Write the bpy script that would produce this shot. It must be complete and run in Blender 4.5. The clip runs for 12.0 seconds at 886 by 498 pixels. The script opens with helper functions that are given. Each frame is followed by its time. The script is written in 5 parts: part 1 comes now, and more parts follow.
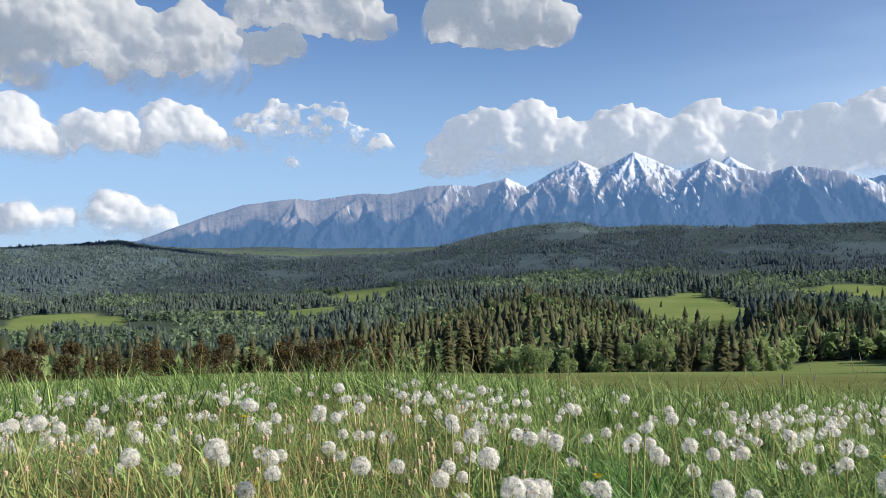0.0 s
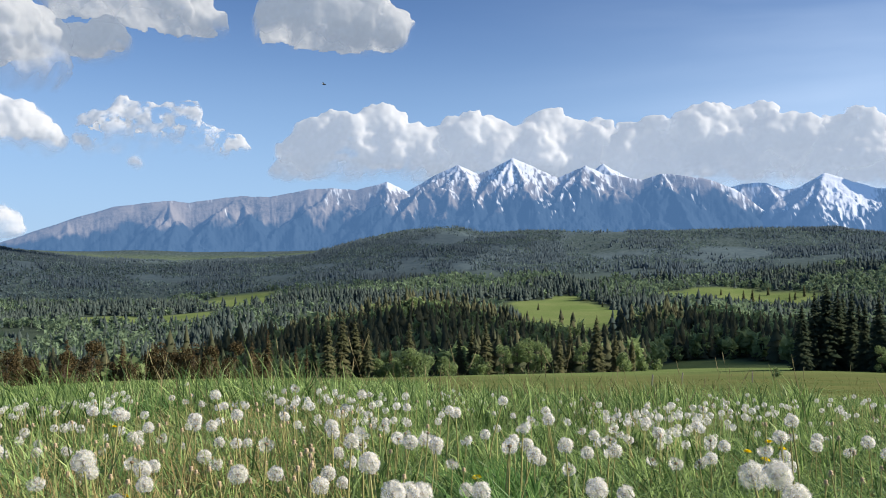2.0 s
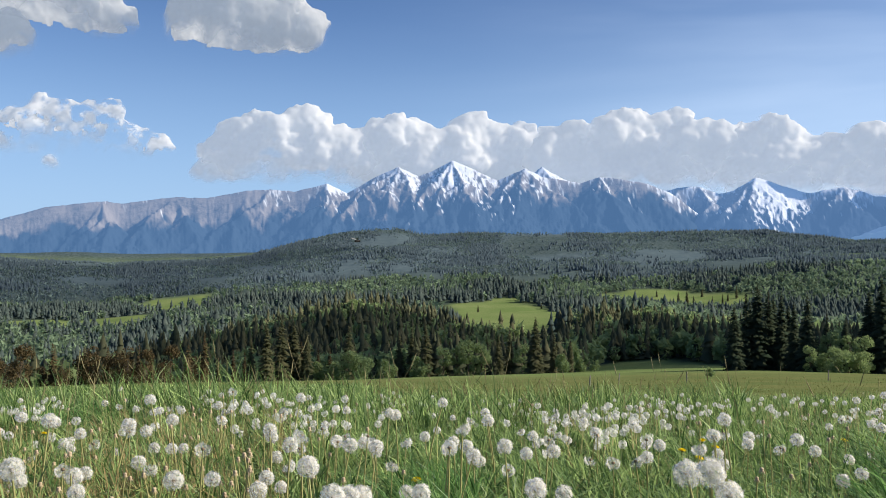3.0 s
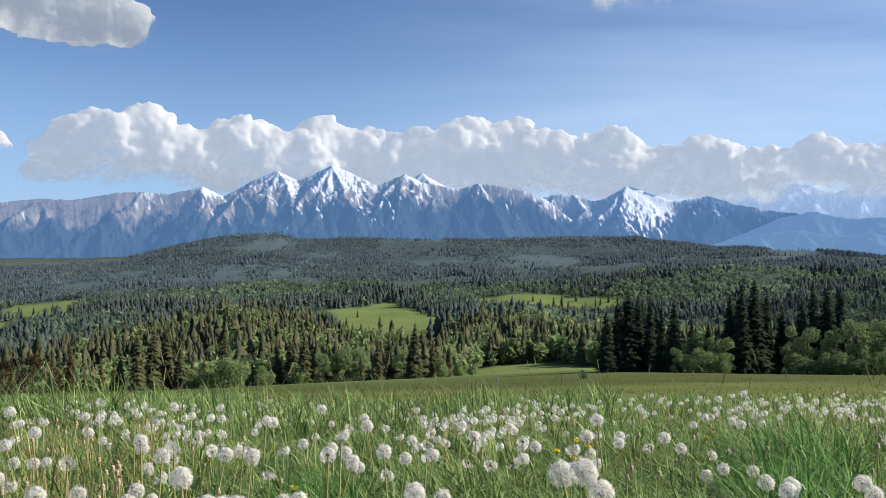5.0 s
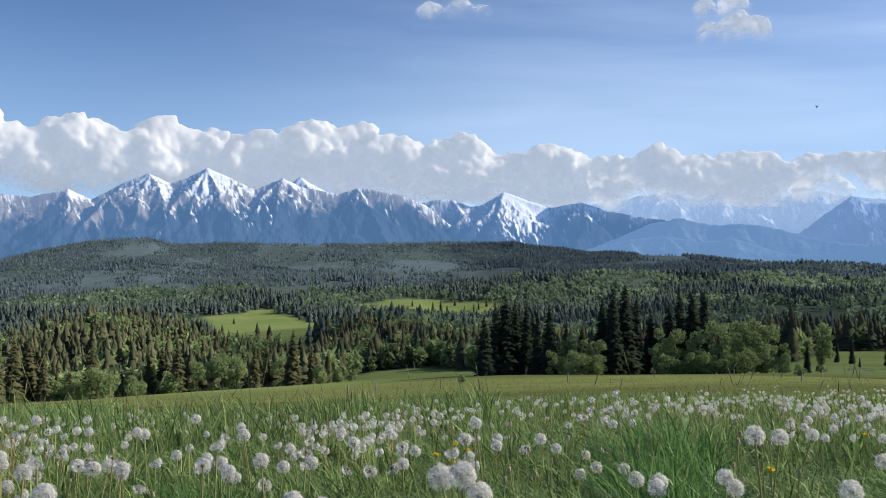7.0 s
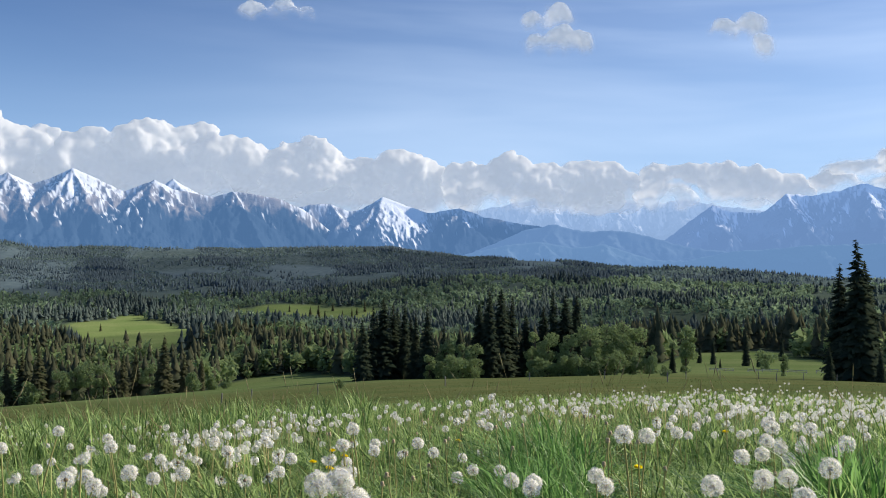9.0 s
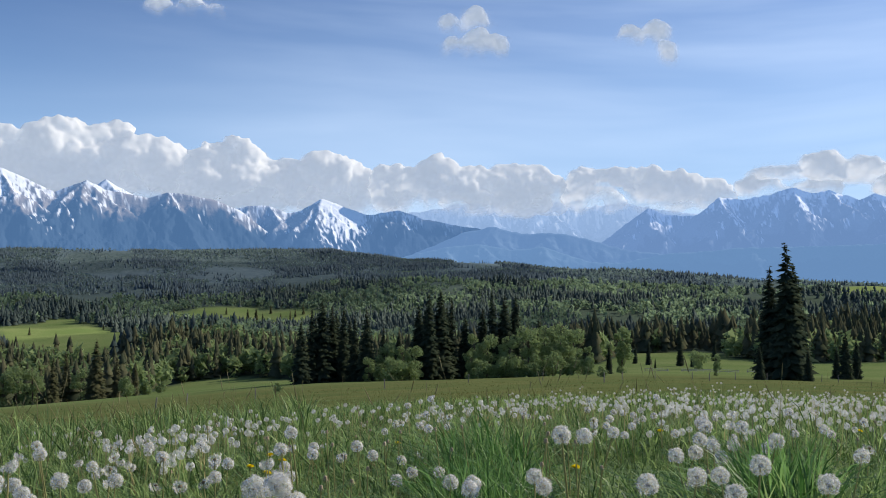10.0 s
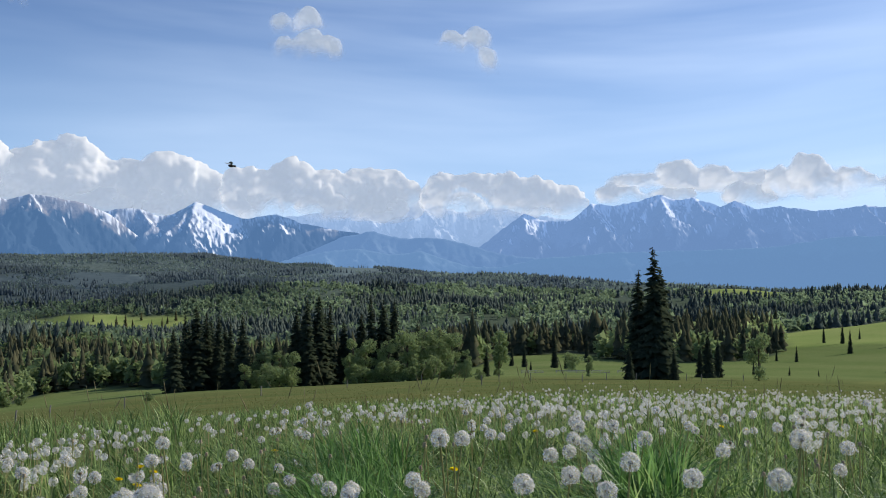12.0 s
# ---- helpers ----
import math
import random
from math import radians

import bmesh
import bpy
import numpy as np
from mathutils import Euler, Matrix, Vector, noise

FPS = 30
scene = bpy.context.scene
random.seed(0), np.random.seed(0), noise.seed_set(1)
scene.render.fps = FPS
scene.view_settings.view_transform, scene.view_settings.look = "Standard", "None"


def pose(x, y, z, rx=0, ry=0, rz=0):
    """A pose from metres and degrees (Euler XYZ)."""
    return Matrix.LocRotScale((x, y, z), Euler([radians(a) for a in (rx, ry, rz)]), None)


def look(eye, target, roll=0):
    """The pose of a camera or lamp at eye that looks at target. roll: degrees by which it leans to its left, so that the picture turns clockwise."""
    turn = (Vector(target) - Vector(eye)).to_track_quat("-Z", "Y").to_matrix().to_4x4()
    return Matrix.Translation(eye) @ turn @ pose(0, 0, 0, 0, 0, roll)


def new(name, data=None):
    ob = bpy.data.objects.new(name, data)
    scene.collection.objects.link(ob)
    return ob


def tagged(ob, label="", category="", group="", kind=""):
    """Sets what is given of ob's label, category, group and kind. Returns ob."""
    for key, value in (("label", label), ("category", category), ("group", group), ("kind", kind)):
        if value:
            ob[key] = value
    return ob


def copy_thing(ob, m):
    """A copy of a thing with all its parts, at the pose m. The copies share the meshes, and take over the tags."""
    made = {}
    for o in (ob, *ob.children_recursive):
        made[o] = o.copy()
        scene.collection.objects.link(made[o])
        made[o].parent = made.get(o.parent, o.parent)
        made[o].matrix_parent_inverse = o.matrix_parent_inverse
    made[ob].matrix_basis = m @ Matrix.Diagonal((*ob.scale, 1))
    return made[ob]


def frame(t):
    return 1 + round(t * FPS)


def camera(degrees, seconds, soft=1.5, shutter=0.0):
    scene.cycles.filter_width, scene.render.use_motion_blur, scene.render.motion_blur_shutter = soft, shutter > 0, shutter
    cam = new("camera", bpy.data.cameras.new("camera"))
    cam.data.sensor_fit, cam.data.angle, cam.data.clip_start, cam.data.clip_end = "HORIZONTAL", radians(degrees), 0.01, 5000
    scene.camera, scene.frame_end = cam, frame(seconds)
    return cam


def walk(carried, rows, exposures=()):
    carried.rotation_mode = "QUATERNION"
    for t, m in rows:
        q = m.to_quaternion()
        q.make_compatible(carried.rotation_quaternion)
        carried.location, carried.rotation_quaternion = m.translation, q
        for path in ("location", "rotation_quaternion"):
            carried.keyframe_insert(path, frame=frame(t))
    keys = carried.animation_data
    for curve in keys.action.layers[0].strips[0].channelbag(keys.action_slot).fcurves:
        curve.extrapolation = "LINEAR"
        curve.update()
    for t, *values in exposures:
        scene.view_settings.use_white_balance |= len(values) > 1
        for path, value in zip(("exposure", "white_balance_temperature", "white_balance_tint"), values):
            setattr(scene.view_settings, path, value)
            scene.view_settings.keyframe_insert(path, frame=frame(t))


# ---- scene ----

# ---- camera: a phone on a low stand, panning to the right; z = 0 is the turf under it ----
EYE = 0.5
cam = camera(52.33, 12.0, soft=1.0)
PAN = [
    (0.0, 0.00, 0.00, 0.00), (0.5, 1.88, 0.06, -0.02), (1.0, 3.77, 0.12, -0.06), (1.5, 5.65, 0.20, -0.08),
    (2.0, 7.56, 0.26, -0.13), (2.5, 9.45, 0.33, -0.17), (3.0, 11.36, 0.41, -0.20), (4.0, 15.17, 0.59, -0.27),
    (5.0, 18.99, 0.77, -0.31), (5.5, 20.91, 0.86, -0.30), (6.0, 22.80, 0.95, -0.25), (6.5, 24.73, 1.04, -0.20),
    (7.0, 26.63, 1.13, -0.18), (8.0, 30.48, 1.30, -0.21), (9.0, 34.34, 1.47, -0.24), (9.5, 36.25, 1.54, -0.22),
    (10.0, 38.18, 1.62, -0.20), (10.5, 40.11, 1.70, -0.16), (11.0, 42.04, 1.77, -0.10), (11.5, 43.95, 1.85, -0.02),
    (12.0, 45.86, 1.92, 0.01),
]
EXPOSURES = [(0.0, 0.7), (12.0, 0.7)]
walk(cam, [(t, pose(0, 0, EYE, 90 + pitch, roll, -bearing)) for t, bearing, pitch, roll in PAN], EXPOSURES)

# ---- sky and sun ----
SUN_BEARING, SUN_HEIGHT = 106.0, 31.0
world = bpy.data.worlds.new("sky")
scene.world = world
world.use_nodes = True
wn, wl = world.node_tree.nodes, world.node_tree.links
wn.clear()
sky = wn.new("ShaderNodeTexSky")
sky.sky_type, sky.sun_disc = "NISHITA", False
sky.sun_elevation, sky.sun_rotation = radians(SUN_HEIGHT), radians(SUN_BEARING)
sky.altitude, sky.air_density, sky.dust_density, sky.ozone_density = 1500, 1.0, 0.15, 6.0
# thin cirrus, as streaks of a stretched noise
geo = wn.new("ShaderNodeTexCoord")
stretch = wn.new("ShaderNodeMapping")
stretch.inputs["Scale"].default_value = (1.2, 1.2, 9.0)
stretch.inputs["Rotation"].default_value = (0.0, radians(7), 0.0)
streak = wn.new("ShaderNodeTexNoise")
streak.inputs["Scale"].default_value, streak.inputs["Detail"].default_value, streak.inputs["Distortion"].default_value = 1.3, 4.5, 0.5
thin = wn.new("ShaderNodeMapRange")
thin.inputs["From Min"].default_value, thin.inputs["From Max"].default_value = 0.34, 0.84
thin.inputs["To Min"].default_value, thin.inputs["To Max"].default_value = 0.14, 0.55
veil = wn.new("ShaderNodeMix")
veil.data_type = "RGBA"
veil.inputs["B"].default_value = (9.4, 11.0, 13.3, 1)
back = wn.new("ShaderNodeBackground")
back.inputs["Strength"].default_value = 0.066
wout = wn.new("ShaderNodeOutputWorld")
wl.new(geo.outputs["Generated"], stretch.inputs["Vector"])
wl.new(stretch.outputs["Vector"], streak.inputs["Vector"])
wl.new(streak.outputs["Fac"], thin.inputs["Value"])
# the cirrus thickens towards the sun's side
side = wn.new("ShaderNodeMapRange")
side.interpolation_type = "SMOOTHSTEP"
side.inputs["From Min"].default_value, side.inputs["From Max"].default_value = 0.05, 0.85
side.inputs["To Min"].default_value, side.inputs["To Max"].default_value = 0.04, 1.0
both = wn.new("ShaderNodeMath")
both.operation = "MULTIPLY"
wl.new(side.outputs["Result"], both.inputs[0])
wl.new(thin.outputs["Result"], both.inputs[1])
wl.new(both.outputs["Value"], veil.inputs["Factor"])
# pale blue summer haze low over the horizon
way = wn.new("ShaderNodeSeparateXYZ")
low = wn.new("ShaderNodeMapRange")
low.interpolation_type = "SMOOTHSTEP"
low.inputs["From Min"].default_value, low.inputs["From Max"].default_value = 0.0, 0.30
low.inputs["To Min"].default_value, low.inputs["To Max"].default_value = 0.8, 0.0
haze = wn.new("ShaderNodeMix")
haze.data_type = "RGBA"
haze.inputs["B"].default_value = (3.7, 5.6, 8.4, 1)
wl.new(geo.outputs["Generated"], way.inputs["Vector"])
wl.new(way.outputs["Z"], low.inputs["Value"])
wl.new(way.outputs["X"], side.inputs["Value"])
wl.new(low.outputs["Result"], haze.inputs["Factor"])
tint = wn.new("ShaderNodeMix")  # clear mountain air
tint.data_type, tint.blend_type = "RGBA", "MULTIPLY"
tint.inputs["Factor"].default_value, tint.inputs["B"].default_value = 1.0, (0.96, 1.0, 1.08, 1)
wl.new(sky.outputs["Color"], tint.inputs["A"])
wl.new(tint.outputs["Result"], haze.inputs["A"])
wl.new(haze.outputs["Result"], veil.inputs["A"])
wl.new(veil.outputs["Result"], back.inputs["Color"])
wl.new(back.outputs["Background"], wout.inputs["Surface"])

sun = new("sun", bpy.data.lights.new("sun", "SUN"))
sun.data.energy, sun.data.angle, sun.data.color = 5.1, radians(0.53), (1.0, 0.915, 0.775)
sb, sh = radians(SUN_BEARING), radians(SUN_HEIGHT)
sun.matrix_world = look((0, 0, 0), (-math.sin(sb) * math.cos(sh), -math.cos(sb) * math.cos(sh), -math.sin(sh)))


# ---- small tools ----
def rng(seed):
    return np.random.default_rng(seed)


def at(bearing, r, z=0.0):
    """A place by its bearing in degrees clockwise from ahead, its distance and its height."""
    b = radians(bearing)
    return (r * math.sin(b), r * math.cos(b), z)


def lattice(ix, iy, iz, seed):
    h = (ix * 374761393 + iy * 668265263 + iz * 2147483647 + seed * 974711) & 0xFFFFFFFF
    h = ((h ^ (h >> 13)) * 1274126177) & 0xFFFFFFFF
    return ((h ^ (h >> 16)) & 0xFFFF) / 65535.0


def value_noise(x, y, z=0.0, seed=0):
    x, y, z = np.broadcast_arrays(np.asarray(x, float), y, z)
    fx, fy, fz = np.floor(x), np.floor(y), np.floor(z)
    ix, iy, iz = fx.astype(np.int64), fy.astype(np.int64), fz.astype(np.int64)
    u, v, w = x - fx, y - fy, z - fz
    u, v, w = u * u * (3 - 2 * u), v * v * (3 - 2 * v), w * w * (3 - 2 * w)
    out = 0
    for a in (0, 1):
        for b in (0, 1):
            for c in (0, 1):
                k = (u if a else 1 - u) * (v if b else 1 - v) * (w if c else 1 - w)
                out = out + k * lattice(ix + a, iy + b, iz + c, seed)
    return out


def fbm(x, y, z=0.0, octaves=4, seed=0, ridged=False):
    total, amp, norm = 0, 1.0, 0.0
    for o in range(octaves):
        n = value_noise(x * 2.03 ** o, y * 2.03 ** o, z * 2.03 ** o, seed + o)
        n = 1 - np.abs(2 * n - 1) if ridged else n
        total, norm, amp = total + amp * n, norm + amp, amp * 0.5
    return total / norm


def mesh_of(name, verts, faces, material, smooth=False):
    """A mesh from arrays: verts (n, 3), faces a list of index arrays (m, 3) or (m, 4)."""
    faces = faces if isinstance(faces, list) else [faces]
    faces = [np.asarray(f, np.int32) for f in faces if len(f)]
    me = bpy.data.meshes.new(name)
    me.vertices.add(len(verts))
    me.vertices.foreach_set("co", np.asarray(verts, np.float32).ravel())
    loops = np.concatenate([f.ravel() for f in faces])
    sizes = np.concatenate([np.full(len(f), f.shape[1], np.int32) for f in faces])
    me.loops.add(len(loops))
    me.loops.foreach_set("vertex_index", loops)
    me.polygons.add(len(sizes))
    me.polygons.foreach_set("loop_start", np.concatenate(([0], np.cumsum(sizes)[:-1])).astype(np.int32))
    if smooth:
        me.polygons.foreach_set("use_smooth", np.ones(len(sizes), bool))
    me.materials.append(material)
    me.update(calc_edges=True)
    return me


class Soup:
    """Gathers vertices and faces of many small pieces for one mesh."""

    def __init__(self):
        self.v, self.t, self.q, self.n = [], [], [], 0

    def add(self, v, tris=None, quads=None):
        v = np.asarray(v, float).reshape(-1, 3)
        if tris is not None and len(tris):
            self.t.append(np.asarray(tris).reshape(-1, 3) + self.n)
        if quads is not None and len(quads):
            self.q.append(np.asarray(quads).reshape(-1, 4) + self.n)
        self.v.append(v)
        self.n += len(v)

    def mesh(self, name, material, smooth=False):
        faces = ([np.concatenate(self.t)] if self.t else []) + ([np.concatenate(self.q)] if self.q else [])
        return mesh_of(name, np.concatenate(self.v), faces, material, smooth)


def part(name, me, parent, label=""):
    ob = new(name, me)
    ob.parent = parent
    return tagged(ob, label)


def tube(points, radii, sides=6):
    """Verts and quads of a round rod along points."""
    points = [Vector(p) for p in points]
    v, q = [], []
    for i, (p, r) in enumerate(zip(points, radii)):
        d = points[min(i + 1, len(points) - 1)] - points[max(i - 1, 0)]
        m = d.to_track_quat("Z", "Y").to_matrix()
        for k in range(sides):
            a = 2 * math.pi * k / sides
            v.append(p + m @ Vector((r * math.cos(a), r * math.sin(a), 0)))
    for i in range(len(points) - 1):
        for k in range(sides):
            q.append((i * sides + k, i * sides + (k + 1) % sides, (i + 1) * sides + (k + 1) % sides, (i + 1) * sides + k))
    return np.array([tuple(x) for x in v]), np.array(q)


# ---- materials ----
def shader(name, roughness=0.8, gloss=0.2):
    m = bpy.data.materials.new(name)
    m.use_nodes = True
    nt = m.node_tree
    b = nt.nodes["Principled BSDF"]
    b.inputs["Roughness"].default_value = roughness
    b.inputs["Specular IOR Level"].default_value = gloss
    return m, nt, b


def node(nt, kind, **inputs):
    n = nt.nodes.new(kind)
    for k, v in inputs.items():
        n.inputs[k.replace("_", " ")].default_value = v
    return n


def noise_at(nt, scale, detail=4.0, coord="Object", rough=0.55):
    tc = nt.nodes.new("ShaderNodeTexCoord")
    n = node(nt, "ShaderNodeTexNoise", Scale=scale, Detail=detail, Roughness=rough)
    nt.links.new(tc.outputs[coord], n.inputs["Vector"])
    return n.outputs["Fac"]


def ramp(nt, fac, stops):
    r = nt.nodes.new("ShaderNodeValToRGB")
    el = r.color_ramp.elements
    while len(el) < len(stops):
        el.new(0.5)
    for e, (p, c) in zip(el, stops):
        e.position, e.color = p, (*c, 1)
    nt.links.new(fac, r.inputs["Fac"])
    return r.outputs["Color"]


def mixed(nt, fac, a, b, blend="MIX"):
    m = nt.nodes.new("ShaderNodeMix")
    m.data_type, m.blend_type = "RGBA", blend
    for sock, v in (("A", a), ("B", b)):
        if isinstance(v, tuple):
            m.inputs[sock].default_value = (*v, 1)
        else:
            nt.links.new(v, m.inputs[sock])
    if isinstance(fac, float):
        m.inputs["Factor"].default_value = fac
    else:
        nt.links.new(fac, m.inputs["Factor"])
    return m.outputs["Result"]


def ranged(nt, value, a, b, lo=0.0, hi=1.0):
    m = node(nt, "ShaderNodeMapRange")
    for k, v in (("From Min", a), ("From Max", b), ("To Min", lo), ("To Max", hi)):
        m.inputs[k].default_value = v
    nt.links.new(value, m.inputs["Value"])
    return m.outputs["Result"]


def bumped(nt, b, height, strength=0.4, distance=0.1):
    n = node(nt, "ShaderNodeBump", Strength=strength, Distance=distance)
    nt.links.new(height, n.inputs["Height"])
    nt.links.new(n.outputs["Normal"], b.inputs["Normal"])


def attribute(nt, name):
    a = nt.nodes.new("ShaderNodeAttribute")
    a.attribute_name = name
    return a.outputs["Fac"]


def leafy(name, dark, light, glow=0.35, per="island", roughness=0.55, patch=0.0, gloss=0.0, sheer=0.0, bias=1.0):
    """Leaves and blades: varied greens, with light passing through."""
    m, nt, b = shader(name, roughness, gloss)
    if per == "island":
        fac = nt.nodes.new("ShaderNodeNewGeometry").outputs["Random Per Island"]
    else:
        fac = nt.nodes.new("ShaderNodeObjectInfo").outputs["Random"]
    if bias != 1.0:
        bent = nt.nodes.new("ShaderNodeMath")
        bent.operation, bent.inputs[1].default_value = "POWER", bias
        nt.links.new(fac, bent.inputs[0])
        fac = bent.outputs["Value"]
    col = mixed(nt, fac, dark, light)
    if patch:
        wide = ranged(nt, noise_at(nt, patch, 4.0), 0.42, 0.60)
        col = mixed(nt, wide, col, mixed(nt, fac, light, tuple(min(1.0, 1.5 * c) for c in light)))
    fine = noise_at(nt, 3.0, 3.0)
    col = mixed(nt, ranged(nt, fine, 0.3, 0.7, 0.0, 0.45), col, tuple(0.62 * c for c in dark))
    nt.links.new(col, b.inputs["Base Color"])
    tr = nt.nodes.new("ShaderNodeBsdfTranslucent")
    nt.links.new(col, tr.inputs["Color"])
    mx = node(nt, "ShaderNodeMixShader", Fac=glow)
    nt.links.new(b.outputs["BSDF"], mx.inputs[1])
    nt.links.new(tr.outputs["BSDF"], mx.inputs[2])
    out = mx.outputs["Shader"]
    if sheer:
        gap = nt.nodes.new("ShaderNodeBsdfTransparent")
        fine_hair = node(nt, "ShaderNodeMixShader", Fac=sheer)
        nt.links.new(out, fine_hair.inputs[1])
        nt.links.new(gap.outputs["BSDF"], fine_hair.inputs[2])
        out = fine_hair.outputs["Shader"]
    nt.links.new(out, nt.nodes["Material Output"].inputs["Surface"])
    return m


def plain(name, c1, c2, scale, roughness=0.8, bump=0.3, distance=0.02):
    m, nt, b = shader(name, roughness)
    n = noise_at(nt, scale, 6.0)
    nt.links.new(ramp(nt, n, [(0.3, c1), (0.7, c2)]), b.inputs["Base Color"])
    bumped(nt, b, n, bump, distance)
    return m


def land_material():
    m, nt, b = shader("meadow_turf_and_forest_floor", 1.0, 0.0)
    big, mid, fine = noise_at(nt, 0.02, 5.0), noise_at(nt, 0.25, 5.0), noise_at(nt, 6.0, 6.0)
    grass = mixed(nt, ranged(nt, noise_at(nt, 0.06, 5.0), 0.42, 0.62), ramp(nt, mid, [(0.3, (0.122, 0.142, 0.050)), (0.7, (0.188, 0.190, 0.078))]),
                  ramp(nt, mid, [(0.3, (0.092, 0.130, 0.044)), (0.7, (0.138, 0.170, 0.064))]))
    lush = ramp(nt, big, [(0.35, (0.138, 0.196, 0.066)), (0.65, (0.188, 0.232, 0.090))])
    col = mixed(nt, attribute(nt, "lush"), grass, lush)
    col = mixed(nt, ranged(nt, fine, 0.35, 0.7, 0.0, 0.5), col, (0.05, 0.06, 0.02))
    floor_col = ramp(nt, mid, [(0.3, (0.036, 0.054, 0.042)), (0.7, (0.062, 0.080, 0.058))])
    # distance haze put into the floor's colour on the hills
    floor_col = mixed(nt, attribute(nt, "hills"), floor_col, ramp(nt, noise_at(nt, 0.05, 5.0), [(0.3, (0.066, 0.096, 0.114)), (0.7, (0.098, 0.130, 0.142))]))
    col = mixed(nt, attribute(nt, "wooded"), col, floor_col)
    # felled ground, its colours blued for haze as well
    cleared_and_hazed = ramp(nt, big, [(0.3, (0.058, 0.084, 0.092)), (0.55, (0.076, 0.102, 0.106)), (0.75, (0.098, 0.120, 0.118))])
    cleared_and_hazed = mixed(nt, ranged(nt, noise_at(nt, 0.11, 5.0), 0.45, 0.6), cleared_and_hazed, (0.040, 0.060, 0.058))
    col = mixed(nt, attribute(nt, "cleared_and_hazed"), col, cleared_and_hazed)
    # thatch and soil near by, with the shade between blades put into the colour
    col = mixed(nt, attribute(nt, "thatch_shade"), col, ramp(nt, fine, [(0.3, (0.018, 0.022, 0.010)), (0.7, (0.050, 0.048, 0.022))]))
    nt.links.new(col, b.inputs["Base Color"])
    bumped(nt, b, fine, 0.6, 0.08)
    return m


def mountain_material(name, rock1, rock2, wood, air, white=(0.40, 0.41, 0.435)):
    """Limestone, snow and woods; air: the blue haze before this far backdrop, put in as emission."""
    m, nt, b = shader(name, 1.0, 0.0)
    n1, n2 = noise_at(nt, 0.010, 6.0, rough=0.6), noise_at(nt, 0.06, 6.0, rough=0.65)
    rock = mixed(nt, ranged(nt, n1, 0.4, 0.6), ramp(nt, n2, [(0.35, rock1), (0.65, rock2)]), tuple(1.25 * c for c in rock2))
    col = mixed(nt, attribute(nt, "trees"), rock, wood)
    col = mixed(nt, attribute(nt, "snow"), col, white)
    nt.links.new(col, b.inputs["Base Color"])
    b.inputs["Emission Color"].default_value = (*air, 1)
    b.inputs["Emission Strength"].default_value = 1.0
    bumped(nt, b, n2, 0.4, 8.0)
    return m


def cloud_material(name, colour, glow):
    """Dense vapour: light wanders far inside it and through its thinner parts; its edges thin out. glow: emission added
    in place of light scattered inside.
    """
    m, nt, b = shader(name, 1.0, 0.0)
    b.subsurface_method = "BURLEY"
    for key, value in (("Base Color", (*colour, 1)), ("Emission Color", (*glow, 1)), ("Emission Strength", 1.0), ("Subsurface Weight", 0.85),
                       ("Subsurface Radius", (1.0, 1.0, 1.0)), ("Subsurface Scale", 70.0)):
        b.inputs[key].default_value = value
    tr = node(nt, "ShaderNodeBsdfTranslucent", Color=(*(0.5 * c for c in colour), 1))
    body = nt.nodes.new("ShaderNodeAddShader")
    nt.links.new(b.outputs["BSDF"], body.inputs[0])
    nt.links.new(tr.outputs["BSDF"], body.inputs[1])
    gap = nt.nodes.new("ShaderNodeBsdfTransparent")
    mx = nt.nodes.new("ShaderNodeMixShader")
    nt.links.new(attribute(nt, "thick"), mx.inputs["Fac"])
    nt.links.new(gap.outputs["BSDF"], mx.inputs[1])
    nt.links.new(body.outputs["Shader"], mx.inputs[2])
    nt.links.new(mx.outputs["Shader"], nt.nodes["Material Output"].inputs["Surface"])
    return m


LAND = land_material()
SPRUCE = leafy("spruce_needles", (0.080, 0.092, 0.048), (0.155, 0.148, 0.078), 0.36)
DARK_SPRUCE = leafy("dark_spruce_needles", (0.036, 0.054, 0.036), (0.080, 0.094, 0.056), 0.3)
# bluer copies for valley and hill woods, with distance haze put into the colour
SPRUCE_FAR = leafy("hazed_distant_spruce_needles", (0.058, 0.084, 0.080), (0.112, 0.138, 0.122), 0.3)
SPRUCE_HILL = leafy("hazed_hill_spruce_needles", (0.074, 0.108, 0.132), (0.114, 0.150, 0.172), 0.3)
BIRCH_HILL = leafy("hazed_hill_spring_leaves", (0.094, 0.136, 0.138), (0.145, 0.195, 0.175), 0.45, patch=0.006)
WOOD_SPRUCE = leafy("wood_spruce_needles", (0.070, 0.086, 0.052), (0.156, 0.152, 0.086), 0.34)
BROWN_SPRUCE = leafy("browned_spruce_needles", (0.060, 0.052, 0.028), (0.135, 0.098, 0.050), 0.3)
BIRCH = leafy("fresh_spring_leaves", (0.205, 0.280, 0.120), (0.315, 0.390, 0.180), 0.5)
# bluer than BIRCH: its colour carries distance haze
BIRCH_FAR = leafy("hazed_distant_spring_leaves", (0.116, 0.173, 0.114), (0.178, 0.242, 0.148), 0.45, patch=0.006)
GRASS = leafy("grass_blades", (0.046, 0.110, 0.024), (0.55, 0.71, 0.26), 0.42, roughness=0.42, gloss=0.2, bias=1.6)
TUFT_GRASS = leafy("lush_grass_blades", (0.040, 0.120, 0.024), (0.30, 0.50, 0.16), 0.42, roughness=0.42, gloss=0.2, bias=1.3)
